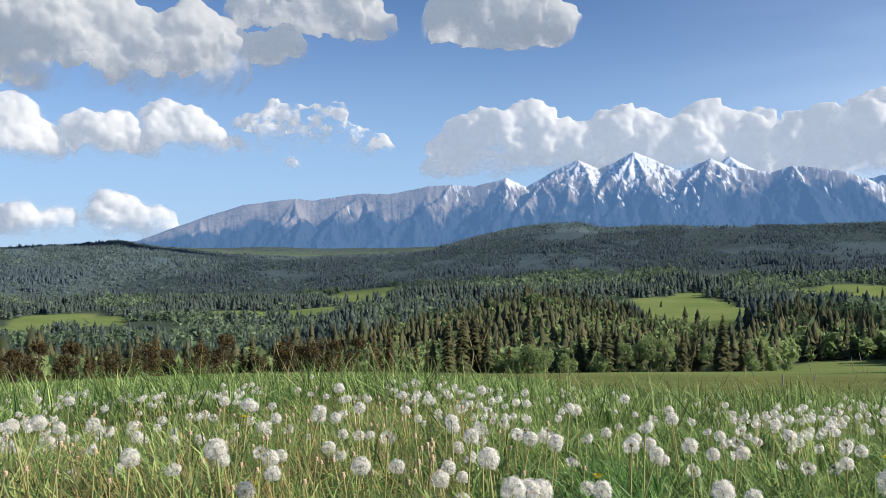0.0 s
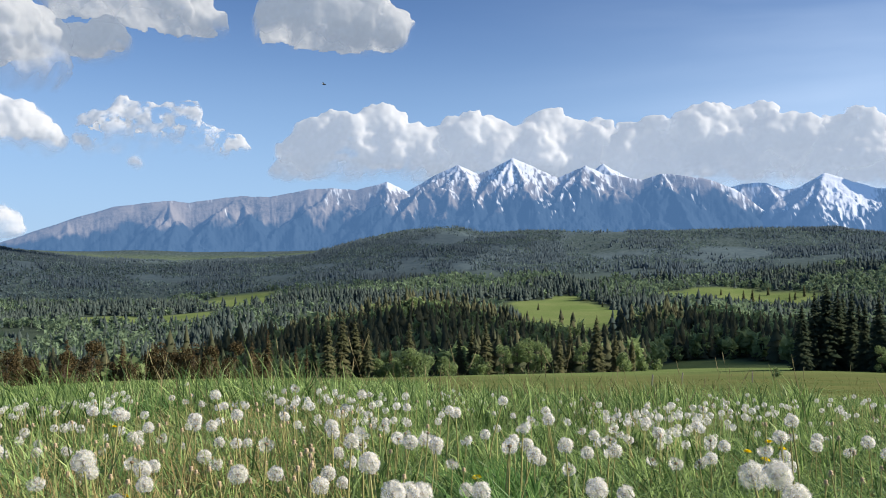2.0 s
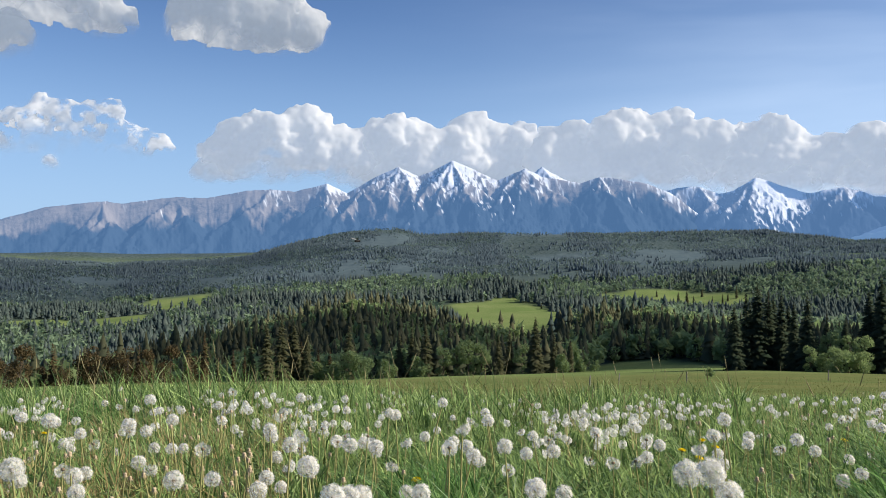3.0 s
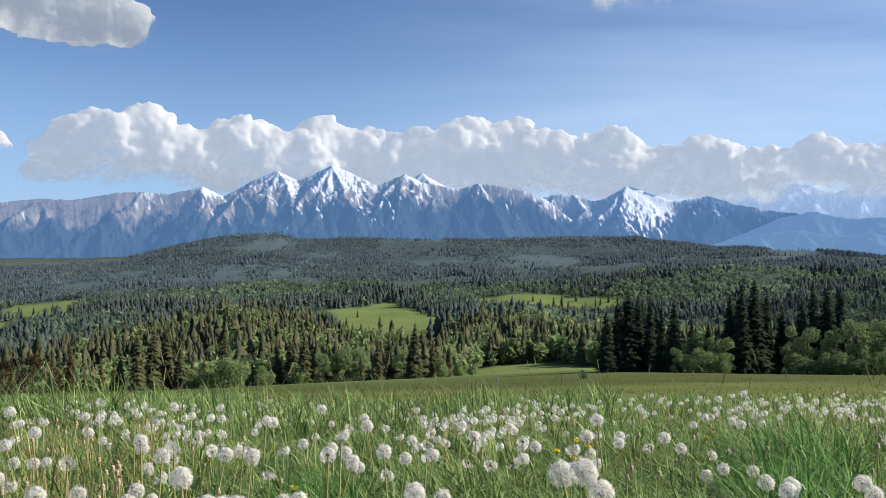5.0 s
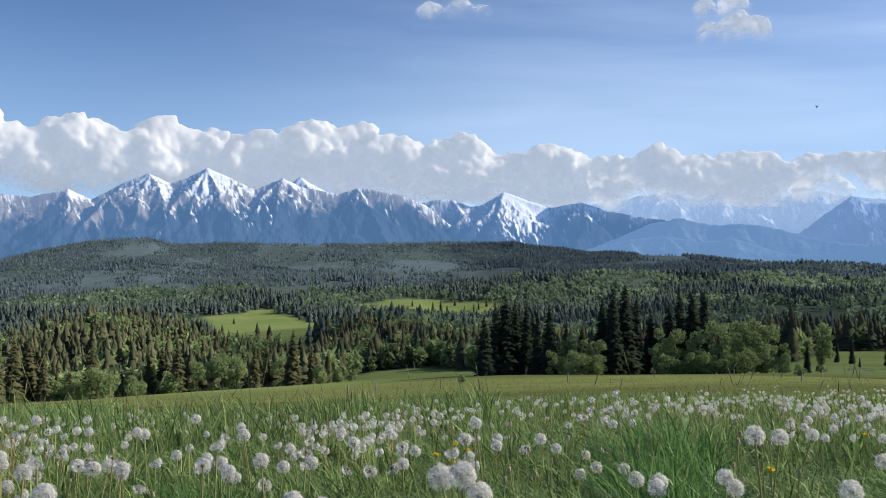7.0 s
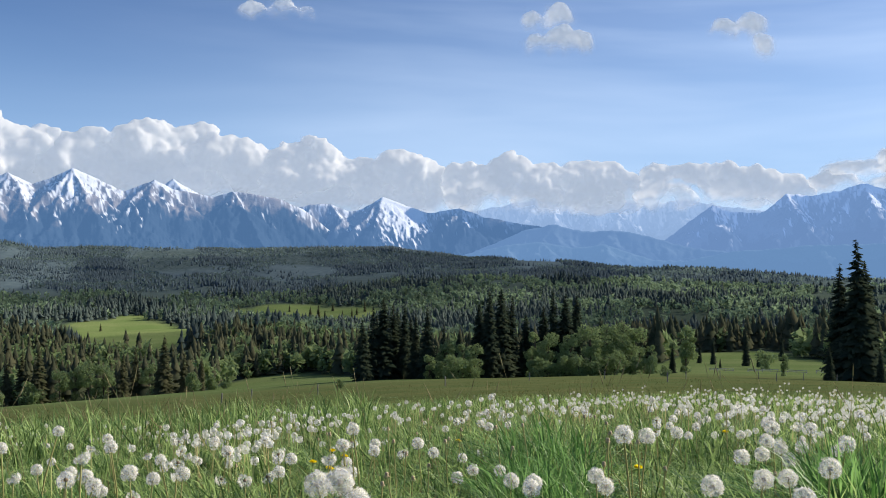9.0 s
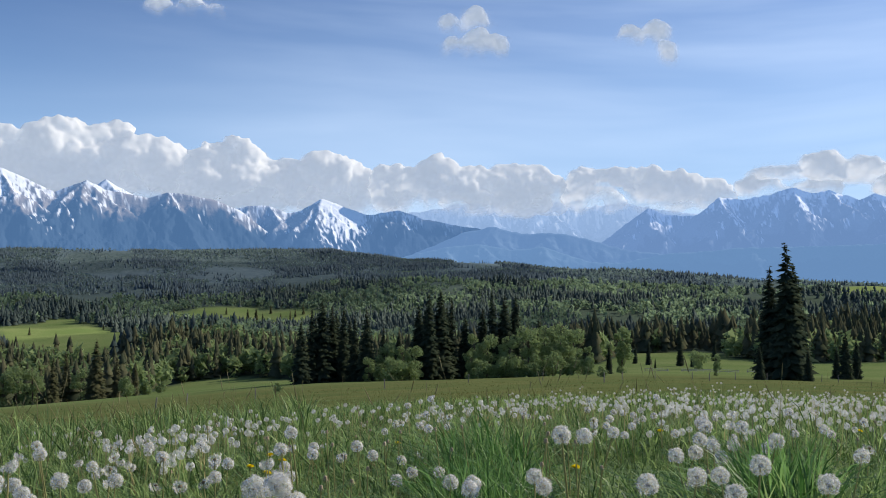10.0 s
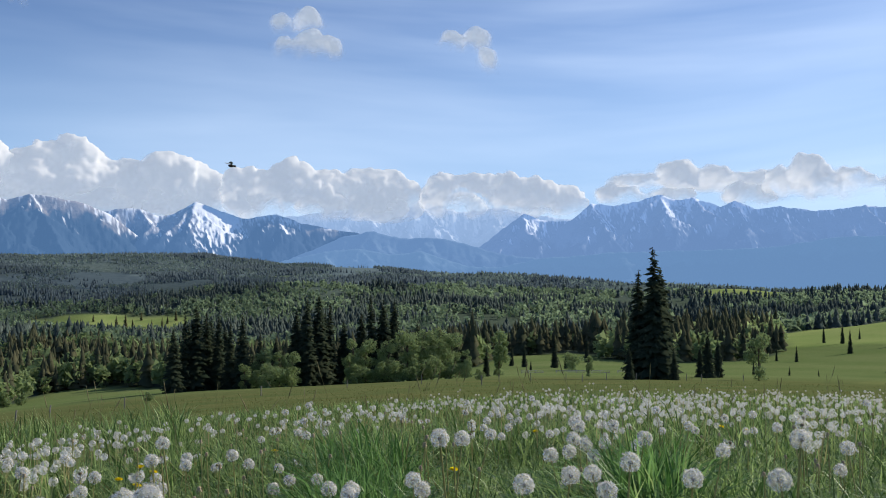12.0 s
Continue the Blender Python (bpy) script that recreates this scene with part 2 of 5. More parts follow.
FIELD_GRASS = leafy("field_grass_blades", (0.085, 0.115, 0.030), (0.260, 0.245, 0.090), 0.4)
DRY_GRASS = leafy("dry_grass_blades", (0.30, 0.23, 0.10), (0.46, 0.38, 0.20), 0.3)
SEED_GRASS = leafy("grass_seed_heads", (0.22, 0.20, 0.10), (0.42, 0.36, 0.20), 0.3)
STEM = leafy("dandelion_stems", (0.28, 0.36, 0.13), (0.52, 0.42, 0.22), 0.35)
FLUFF = leafy("dandelion_fluff", (0.88, 0.86, 0.81), (0.95, 0.93, 0.88), 0.50, sheer=0.71)
FAR_FLUFF = leafy("distant_dandelion_fluff", (0.88, 0.86, 0.81), (0.95, 0.93, 0.88), 0.48, sheer=0.45)
KNOB = plain("spent_dandelion_knob", (0.30, 0.22, 0.14), (0.46, 0.37, 0.25), 200.0)
SEED = plain("dandelion_seeds", (0.10, 0.075, 0.05), (0.22, 0.16, 0.10), 300.0)
PETAL = leafy("dandelion_petals", (0.86, 0.66, 0.01), (0.92, 0.76, 0.03), 0.3)
BARK = plain("spruce_bark", (0.06, 0.045, 0.035), (0.14, 0.11, 0.085), 3.0)
WOOD = plain("weathered_fence_wood", (0.13, 0.115, 0.095), (0.26, 0.24, 0.21), 8.0)
PALE_WOOD = plain("bleached_fence_rails", (0.32, 0.30, 0.27), (0.50, 0.48, 0.44), 6.0)
FLY = plain("fly_shell", (0.010, 0.010, 0.012), (0.03, 0.028, 0.026), 900.0)
WING = plain("fly_wing", (0.20, 0.20, 0.20), (0.30, 0.30, 0.30), 900.0)
CLOUD = cloud_material("cloud_vapour", (0.225, 0.217, 0.205), (0.200, 0.236, 0.295))
# darker copy of CLOUD: the large clouds' grey shade is put into colour and glow
GREY_CLOUD = cloud_material("shade_grey_cloud_vapour", (0.170, 0.165, 0.156), (0.155, 0.186, 0.238))
# ---- the land: a slope falling away from the camera into a wooded valley, then hills ----
BEARINGS = np.array([-180, -60, -30, -20, -10, 0, 10, 20, 30, 40, 50, 60, 75, 110, 180.0])
HEIGHTS = [  # distance, then the elevation in degrees of the ground seen from the eye, bearing by bearing
    (60, (-7.4, -7.4, -7.45, -7.7, -8.0, -7.9, -7.4, -6.9, -6.5, -6.2, -5.9)),
    (200, (-7.5, -7.5, -7.5, -7.7, -7.7, -7.5, -6.9, -6.4, -6.1, -6.0, -5.8)),
    (340, (-8.7, -8.7, -8.6, -8.0, -7.6, -7.2, -6.5, -6.6, -5.85, -5.7, -5.4)),
    (500, (-8.8, -8.8, -8.8, -8.6, -8.4, -7.0, -6.6, -6.8, -5.2, -5.2, -4.4)),
    (900, (-6.2, -6.2, -6.2, -5.8, -5.2, -5.0, -5.0, -4.6, -4.6, -4.0, -1.9)),
    (1300, (-4.4, -4.4, -4.3, -3.7, -3.0, -3.1, -3.2, -3.0, -2.8, -2.0, -1.4)),
    (1700, (-2.9, -2.9, -3.1, -2.6, -1.9, -1.9, -2.0, -1.6, -0.8, -0.6, -0.9)),
    (2100, (-1.6, -1.6, -1.7, -1.3, -0.8, -0.7, -0.3, 0.2, 0.0, -0.55, -1.4)),
    (2600, (-0.5, -0.4, -0.7, -0.3, 0.6, 0.7, 0.6, 0.6, -0.4, -1.0, -2.0)),
    (3000, (0.1, 0.5, -0.1, 0.55, 2.0, 1.85, 1.6, 0.95, -0.3, -1.2, -2.0)),
    (3500, (0.05, 0.05, 0.05, 0.0, 0.0, 0.0, -0.2, -0.4, -1.0, -1.2, -1.6)),
    (6000, (0.1,) * 3 + (0.0,) + (-0.3,) * 7),
]
RADII = np.array([h[0] for h in HEIGHTS], float)
RISE = np.array([[h[1][0]] * 2 + list(h[1]) + [h[1][0]] * 2 for h in HEIGHTS])
RISE = np.tan(np.radians(RISE)) * RADII[:, None]


def land(bearing, r, rough=True):
    """Height of the ground at bearings (degrees) and distances (metres)."""
    bearing, r = np.broadcast_arrays(np.asarray(bearing, float), np.asarray(r, float))
    b = (bearing + 180) % 360 - 180
    z = 0
    for db, k in ((-3.0, 0.25), (0.0, 0.5), (3.0, 0.25)):
        col = np.clip(np.searchsorted(BEARINGS, b + db, "right") - 1, 0, len(BEARINGS) - 2)
        f = np.clip((b + db - BEARINGS[col]) / (BEARINGS[col + 1] - BEARINGS[col]), 0, 1)
        for dr, kr in ((0.94, 0.25), (1.0, 0.5), (1.06, 0.25)):
            rr = np.clip(r * dr, RADII[0], RADII[-1])
            row = np.clip(np.searchsorted(RADII, rr, "right") - 1, 0, len(RADII) - 2)
            g = (rr - RADII[row]) / (RADII[row + 1] - RADII[row])
            a0 = RISE[row, col] * (1 - f) + RISE[row, col + 1] * f
            a1 = RISE[row + 1, col] * (1 - f) + RISE[row + 1, col + 1] * f
            zz = a0 * (1 - g) + a1 * g
            zz = np.where(r * dr < RADII[0], zz * r * dr / RADII[0], zz)
            z = z + k * kr * zz
    x, y = r * np.sin(np.radians(bearing)), r * np.cos(np.radians(bearing))
    z = z + knolls(b, r) + crest_lift(b, r)
    if rough:
        z = z + np.clip((r - 320) / 400, 0, 1) ** 1.5 * (26 + 22 * np.clip((r - 1200) / 900, 0, 1)) * (fbm(x / 330, y / 330, 0, 4, 3) - 0.5) * np.clip(np.abs(r - 3000) / 500, 0.18, 1) * np.clip((3600 - r) / 400, 0.1, 1)
        z = z + 0.10 * np.clip(r / 4, 0.15, 1) * (fbm(x / 2.2, y / 2.2, 0, 3, 8) - 0.5) * 2 * np.clip(60 / np.maximum(r, 1), 0, 1)
    return z


CREST = [  # the skyline of the wooded hills: bearing, elevation of the bare ground
    (-40, 0.2), (-26, 0.12), (-22, 0.3), (-19.8, 0.62), (-17.2, 0.1), (-13, -0.45), (-9, -0.62), (-4, -0.3), (-0.5, 0.05), (1.65, 0.72), (4.2, 1.42),
    (7.0, 1.86), (8.3, 2.0), (10.5, 1.76), (17.3, 1.72), (26, 1.72), (28.9, 1.78), (31.2, 1.76), (33.4, 1.42), (36, 1.14), (42.7, 0.80), (45.2, 0.56),
    (49.2, 0.10), (52.3, -0.06), (57, -0.40), (61.8, -0.72), (66.4, -1.02), (72, -1.45), (90, -1.6),
]


def crest_lift(b, r):
    """Brings the hills at 3 km to their skyline."""
    was = np.interp(b, BEARINGS, RISE[9])
    aim = np.tan(np.radians(np.interp(b, [c[0] for c in CREST], [c[1] for c in CREST]))) * 3000
    near = np.clip(np.where(r < 3000, (r - 2350) / 650, (3450 - r) / 450), 0, 1)
    return (aim - was) * near * near * (3 - 2 * near)


def knolls(b, r):
    """Wooded rises in the valley: bearing, distance, half widths in degrees and metres, height."""
    z = 0
    for kb, kr, wb, wr, h in ((5.5, 720, 6.5, 170, 34), (-3.0, 650, 4.0, 120, 12), (24.5, 820, 5.0, 170, 17), (-20.0, 2250, 7.0, 260, 26), (33.0, 1750, 9.0, 230, 26),
                              (8.0, 2350, 6.0, 200, 22), (46.0, 1300, 8.0, 250, 14), (20.0, 1950, 6.0, 150, 22), (-9.0, 1900, 5.0, 160, 14)):
        z = z + h * np.exp(-((b - kb) / wb) ** 2 - ((r - kr) / wr) ** 2)
    return z


def ground_at(bearing, r):
    return float(land(bearing, r))


FIELDS = [  # open meadows in the woods: bearing, distance, half width in degrees, half depth in metres
    (15.1, 1050, 3.9, 310), (25.3, 1450, 4.8, 125), (-8.6, 1330, 2.3, 140), (-5.0, 1640, 2.4, 120), (-12.5, 1350, 2.2, 80),
    (-22.5, 1330, 3.4, 110), (-25.5, 1180, 2.0, 90), (45.0, 2960, 2.2, 90), (53.0, 450, 3.8, 150), (74.0, 620, 8.2, 290),
    (64.5, 1700, 3.0, 130), (-17.0, 1500, 1.2, 40), (24.0, 470, 4.0, 70), (-2.5, 350, 3.0, 60), (35.0, 2300, 1.5, 40),
]


def wooded(bearing, r):
    """How wooded the land is, 0 to 1."""
    x, y = r * np.sin(np.radians(bearing)), r * np.cos(np.radians(bearing))
    edge = np.interp(bearing, [-30, -5, -3, 4, 10, 19.5, 21, 29, 30, 48, 50, 58, 61, 65, 72, 75],
                     [330, 330, 400, 395, 352, 350, 500, 500, 500, 480, 600, 500, 470, 490, 740, 760])
    w = np.clip((r - edge) / 12, 0, 1)
    wobble = 0.5 * (fbm(x / 60, y / 60, 0, 3, 21) - 0.5)
    for fb, fr, wb, wr in FIELDS:
        d = np.sqrt(((bearing - fb) / wb) ** 2 + ((r - fr) / wr) ** 2) + wobble
        w = w * np.clip((d - 0.95) / 0.12, 0, 1)
    return w * np.clip((3150 - r) / 60, 0, 1)


def cleared_and_hazed(bearing, r):
    """Clear-felled and thinly grown high ground, its colour blued for haze; past 3 km all ground takes it."""
    x, y = r * np.sin(np.radians(bearing)), r * np.cos(np.radians(bearing))
    n = fbm(x / 260, y / 260, 0, 4, 33)
    return np.maximum(np.clip((r - 2000) / 350, 0, 1) * np.clip((n - 0.625) / 0.08, 0, 1), np.clip((r - 3050) / 150, 0, 1))


def build_ground():
    inner = np.geomspace(0.35, 60, 60)
    outer = np.geomspace(63, 6000, 150)
    rr = np.concatenate((inner, outer))
    bb = np.concatenate((np.arange(-40, 90, 0.4), np.arange(90, 320, 5.0)))
    B, R = np.meshgrid(bb, rr)
    Z = land(B, R)
    X, Y = R * np.sin(np.radians(B)), R * np.cos(np.radians(B))
    verts = np.stack((X, Y, Z), -1).reshape(-1, 3)
    n, m = len(rr), len(bb)
    i, j = np.meshgrid(np.arange(n - 1), np.arange(m), indexing="ij")
    k = (j + 1) % m
    quads = np.stack((i * m + j, (i + 1) * m + j, (i + 1) * m + k, i * m + k), -1).reshape(-1, 4)
    verts = np.vstack((verts, [[0, 0, 0]]))
    cap = np.stack((np.full(m, n * m), np.arange(m), (np.arange(m) + 1) % m), -1)
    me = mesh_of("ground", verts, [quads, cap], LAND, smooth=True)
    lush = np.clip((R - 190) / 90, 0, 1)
    # hills: how far the floor's colour goes over to haze blue
    for name, vals in (("wooded", wooded(B, R)), ("cleared_and_hazed", cleared_and_hazed(B, R)), ("lush", lush), ("thatch_shade", np.clip((17 - R) / 9, 0, 1) * np.clip((np.abs((B + 180) % 360 - 180 - 23) - 58) / -4, 0, 1)), ("hills", np.clip((R - 1500) / 600, 0, 1))):
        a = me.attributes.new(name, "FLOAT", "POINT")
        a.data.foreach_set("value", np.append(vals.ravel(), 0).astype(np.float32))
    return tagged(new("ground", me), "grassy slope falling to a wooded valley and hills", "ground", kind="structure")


build_ground()

# ---- the mountains: ranges by the bearing and elevation of their crests ----
WEST_RANGE = [
    (-22, 0.0), (-18.7, 0.5), (-15, 1.9), (-12.5, 2.75), (-9.3, 3.15), (-8.2, 3.05), (-5.2, 3.5), (-3.4, 3.45), (-1.0, 3.95), (0.5, 4.1),
    (2.0, 3.95), (4.0, 4.5), (5.3, 3.9), (7.0, 4.9), (8.5, 5.6), (9.8, 5.0), (10.6, 5.3), (11.95, 6.05), (13.4, 5.4), (14.8, 4.75),
    (16.55, 5.5), (17.6, 5.0), (19.0, 4.75), (20.0, 4.55), (21.2, 4.95), (22.6, 4.75), (24.0, 4.5), (25.5, 3.9), (26.8, 2.9), (29, 1.2), (33, 0.2),
]
SNOWY_RANGE = [
    (15.5, 4.0), (17.6, 5.6), (18.8, 4.9), (22, 3.4), (26.0, 4.2), (27.2, 4.25), (28.4, 3.8), (29.2, 4.0), (30.5, 4.75), (31.5, 4.4), (33.4, 3.75),
    (35.4, 4.05), (37.0, 3.5), (39, 3.1), (42, 2.7), (46, 1.8), (49, 0.8),
]
HIDDEN_RANGE = [(25, 3.0), (34, 3.6), (38, 4.2), (40.5, 4.7), (42.5, 4.1), (44.5, 4.8), (47, 4.3), (49.5, 4.5), (52, 4.0), (56, 3.5)]
EAST_RANGE = [
    (46, 0.8), (48.4, 2.2), (50.2, 3.6), (51.0, 4.15), (52.2, 3.7), (54.0, 3.6), (55.2, 4.75), (56.6, 4.6), (58.0, 4.8), (59.4, 5.2),
    (60.6, 4.85), (61.4, 5.0), (63.0, 4.4), (63.8, 4.75), (65.0, 4.2), (66.4, 4.35), (68.5, 4.0), (71, 4.25), (74, 3.9), (80, 3.4), (88, 2.5),
]
FOOTHILLS = [(33, 0.2), (36, 1.2), (38.5, 1.75), (40.5, 1.95), (42.5, 1.6), (44.5, 1.75), (46, 1.3), (47.5, 0.8), (49.5, 0.8), (52, 1.3), (57, 1.7), (62, 1.75), (66.4, 1.95), (69.4, 2.45), (73, 2.5), (80, 2.3), (90, 1.5)]
FAR_FOOTHILLS = [(35, 0.6), (36.5, 1.4), (38, 2.0), (39.6, 2.7), (41.3, 3.05), (42.5, 2.75), (43.6, 2.55), (45, 2.65), (46.2, 2.5), (47.5, 2.2), (49.5, 1.6), (52, 1.3), (57, 1.4), (62, 1.6), (80, 1.2)]


def build_range(name, label, crest, r_top, depth, seed, material, snowline, jag=0.16, step=0.065, rows=64, treeline=((0, 0.62),), faces=()):
    """One range: a crest with spurs and side spurs running down from it, gullied flanks, snow above a line that varies along the range."""
    g = rng(seed)
    b0, b1 = crest[0][0], crest[-1][0]
    bb = np.arange(b0, b1, step)
    ss = np.concatenate((np.linspace(0, 1, rows), [1.03, 1.1, 1.3]))
    B, S = np.meshgrid(bb, ss)
    base = -140.0
    top = np.interp(bb, [c[0] for c in crest], [c[1] for c in crest])
    fade = np.clip(np.minimum(bb - b0, b1 - bb) / 2.5, 0, 1)
    top = top + jag * fade * (fbm(bb * 1.6, 0, 0, 5, seed, True) - 0.6)
    ztop = np.tan(np.radians(top)) * r_top + EYE
    kernel = np.hanning(81)
    smooth_top = np.convolve(np.pad(ztop, 40, "edge"), kernel / kernel.sum(), "valid")
    unit = r_top * 0.0174533
    U, D = B * unit, (S - 1) * depth
    loose = np.clip((1 - S) * 6, 0, 1)
    wu = U + (70 * (fbm(U / 150, D / 150, 0, 4, seed + 5) - 0.5) + 26 * (fbm(U / 40, D / 40, 0, 3, seed + 7) - 0.5)) * loose
    wd = D + (70 * (fbm(U / 150 + 9, D / 150, 0, 4, seed + 6) - 0.5) + 26 * (fbm(U / 40 + 9, D / 40, 0, 3, seed + 8) - 0.5)) * loose
    Z = ztop[None] + np.where(D <= 0, 1.15 * D, -0.6 * D) + np.where(D < -130, -0.62 * (D + 130), 0)

    def ridge(p, q, steep):
        """Raises the land to a ridge line from p to q, each (along, depth, height)."""
        nonlocal Z
        du, dd = q[0] - p[0], q[1] - p[1]
        t = np.clip(((wu - p[0]) * du + (wd - p[1]) * dd) / (du * du + dd * dd + 1e-6), 0, 1)
        away = np.hypot(wu - p[0] - t * du, wd - p[1] - t * dd)
        Z = np.maximum(Z, p[2] + t * (q[2] - p[2]) - steep * away)

    for k in range(1, len(crest) - 1):
        (_, el), (bp, ep), (_, er) = crest[k - 1:k + 2]
        h = math.tan(radians(ep)) * r_top
        peak = ep >= el and ep >= er
        if ep < el and ep < er or h < 60:
            continue
        for turn in ((g.uniform(-48, -22), g.uniform(6, 30)) if peak else (g.uniform(-35, 35),)):
            p = (bp * unit, 0.0, h - 1)
            reach = min(depth * 0.95, (h + 60) * g.uniform(1.25, 1.6)) * (1.0 if peak else 0.75)
            for f0, f1 in ((1, 0.76), (0.76, 0.55), (0.55, 0.34), (0.34, 0.12)):
                turn = turn * 0.8 + g.normal(0, 13)
                a = radians(turn)
                L = reach / 4
                q = (p[0] + L * math.sin(a), p[1] - L * math.cos(a), h * f1 - 40 * (1 - f1))
                ridge(p, q, 0.80)
                for sign in (-1, 1):
                    if g.random() < 0.75:
                        c = radians(turn + sign * g.uniform(40, 65))
                        M = L * g.uniform(0.5, 1.0)
                        ridge(q, (q[0] + M * math.sin(c), q[1] - M * math.cos(c), q[2] - M * g.uniform(0.45, 0.65)), 0.95)
                p = q
    for b_top, e_top, b_low, out, e_low in faces:  # long ridges between a shaded and a sunny face
        ridge((b_top * unit, -8.0, math.tan(radians(e_top)) * r_top), (b_low * unit, -out, math.tan(radians(e_low)) * r_top), 0.56)
    flank = np.clip((1 - S) * 9, 0, 1)
    spur = fbm(wu / 190, wd / 260, 0, 5, seed + 9, True)
    gullies = fbm((wu + 0.15 * D) / 64, wd / 110, 0, 4, seed + 17, True)
    fine = fbm(U / 14, D / 22, 0, 4, seed + 19, True)
    Z = Z + flank * ((spur - 0.6) * 20 + (gullies - 0.6) * 17 + (fine - 0.6) * 15)
    foot = np.clip(S / 0.25, 0, 1)
    Z = base + (np.maximum(Z, base) - base) * foot
    Z = np.where(S > 0.999, np.where(S < 1.001, ztop[None], Z), np.minimum(Z, ztop[None] + 2))
    R = r_top - depth * (1 - S)
    verts = np.stack((R * np.sin(np.radians(B)), R * np.cos(np.radians(B)), Z), -1).reshape(-1, 3)
    n, m = B.shape
    i, j = np.meshgrid(np.arange(n - 1), np.arange(m - 1), indexing="ij")
    quads = np.stack((i * m + j, (i + 1) * m + j, (i + 1) * m + j + 1, i * m + j + 1), -1).reshape(-1, 4)
    me = mesh_of(name, verts, [quads[:, ::-1]], material, smooth=True)
    high = Z / np.maximum(smooth_top[None], 60)
    line = np.interp(bb, [p[0] for p in snowline], [p[1] for p in snowline])[None]
    streak = fbm(wu / 36, wd / 90, 0, 4, seed + 23)
    rills = fbm((U + 0.2 * D) / 15, D / 55, 0, 4, seed + 29)
    crumbs = fbm((U - 0.1 * D) / 7, D / 16, 0, 3, seed + 31)
    lee = np.clip(-np.gradient(Z, axis=1) / (unit * step), -1, 1)
    snow = np.clip((high - line + 0.35 * (0.62 - gullies) + 0.25 * (streak - 0.5) + 0.5 * (rills - 0.5) + 0.7 * (crumbs - 0.5) + 0.26 * lee) / 0.14, 0, 1)
    woods = np.interp(bb, [p[0] for p in treeline], [p[1] for p in treeline])[None]
    trees = np.clip((woods - high + 0.5 * (streak - 0.5) + 0.35 * (spur - 0.6)) / 0.10, 0, 1)
    for key, vals in (("snow", snow), ("trees", trees)):
        me.attributes.new(key, "FLOAT", "POINT").data.foreach_set("value", vals.ravel().astype(np.float32))
    return tagged(new(name, me), label, "mountain range", kind="structure")


# haze is in these colours: blued rock and woods, dimmed far snow, blue emission
ROCK_WEST = mountain_material("hazed_limestone_and_snow", (0.050, 0.048, 0.048), (0.115, 0.100, 0.090), (0.014, 0.021, 0.031), (0.046, 0.100, 0.200))
ROCK_SNOWY = mountain_material("snowfields_on_hazed_rock", (0.055, 0.055, 0.06), (0.11, 0.105, 0.105), (0.014, 0.021, 0.033), (0.052, 0.110, 0.220))
ROCK_FAR = mountain_material("hazed_far_rock_and_snow", (0.05, 0.06, 0.08), (0.08, 0.09, 0.11), (0.03, 0.04, 0.06), (0.165, 0.250, 0.400), (0.20, 0.205, 0.215))
ROCK_EAST = mountain_material("hazed_rock_with_late_snow", (0.035, 0.045, 0.06), (0.07, 0.075, 0.09), (0.015, 0.022, 0.036), (0.092, 0.164, 0.310))
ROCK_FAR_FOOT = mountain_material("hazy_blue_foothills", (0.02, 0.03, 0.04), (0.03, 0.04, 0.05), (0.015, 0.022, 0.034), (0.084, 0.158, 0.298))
ROCK_FOOT = mountain_material("hazed_wooded_foothills", (0.02, 0.03, 0.04), (0.03, 0.04, 0.05), (0.015, 0.022, 0.034), (0.086, 0.164, 0.300))
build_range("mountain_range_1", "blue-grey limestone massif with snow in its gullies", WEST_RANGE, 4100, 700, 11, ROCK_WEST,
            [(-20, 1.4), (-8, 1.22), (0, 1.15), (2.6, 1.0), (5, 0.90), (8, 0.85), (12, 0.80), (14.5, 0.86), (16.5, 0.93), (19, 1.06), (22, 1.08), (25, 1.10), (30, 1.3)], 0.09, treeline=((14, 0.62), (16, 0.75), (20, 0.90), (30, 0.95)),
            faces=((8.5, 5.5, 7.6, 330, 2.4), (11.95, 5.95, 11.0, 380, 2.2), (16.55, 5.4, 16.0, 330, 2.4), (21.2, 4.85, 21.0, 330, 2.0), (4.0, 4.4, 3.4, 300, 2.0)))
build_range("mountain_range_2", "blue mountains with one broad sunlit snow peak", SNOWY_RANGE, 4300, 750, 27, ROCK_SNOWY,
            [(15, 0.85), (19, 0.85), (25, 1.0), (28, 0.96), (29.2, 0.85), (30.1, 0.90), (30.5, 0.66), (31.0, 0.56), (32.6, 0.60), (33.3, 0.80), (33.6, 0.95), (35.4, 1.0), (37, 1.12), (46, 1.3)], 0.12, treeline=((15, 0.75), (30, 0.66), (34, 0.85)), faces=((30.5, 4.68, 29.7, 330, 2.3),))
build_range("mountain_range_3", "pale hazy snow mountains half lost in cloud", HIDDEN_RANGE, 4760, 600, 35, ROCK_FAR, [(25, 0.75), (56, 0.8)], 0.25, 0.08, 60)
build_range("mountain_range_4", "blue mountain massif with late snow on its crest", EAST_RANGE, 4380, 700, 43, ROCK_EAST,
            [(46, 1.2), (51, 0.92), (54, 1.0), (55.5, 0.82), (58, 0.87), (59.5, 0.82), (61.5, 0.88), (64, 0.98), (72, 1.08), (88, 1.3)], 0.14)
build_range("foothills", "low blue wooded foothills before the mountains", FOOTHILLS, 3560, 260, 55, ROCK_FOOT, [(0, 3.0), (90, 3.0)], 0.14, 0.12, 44)
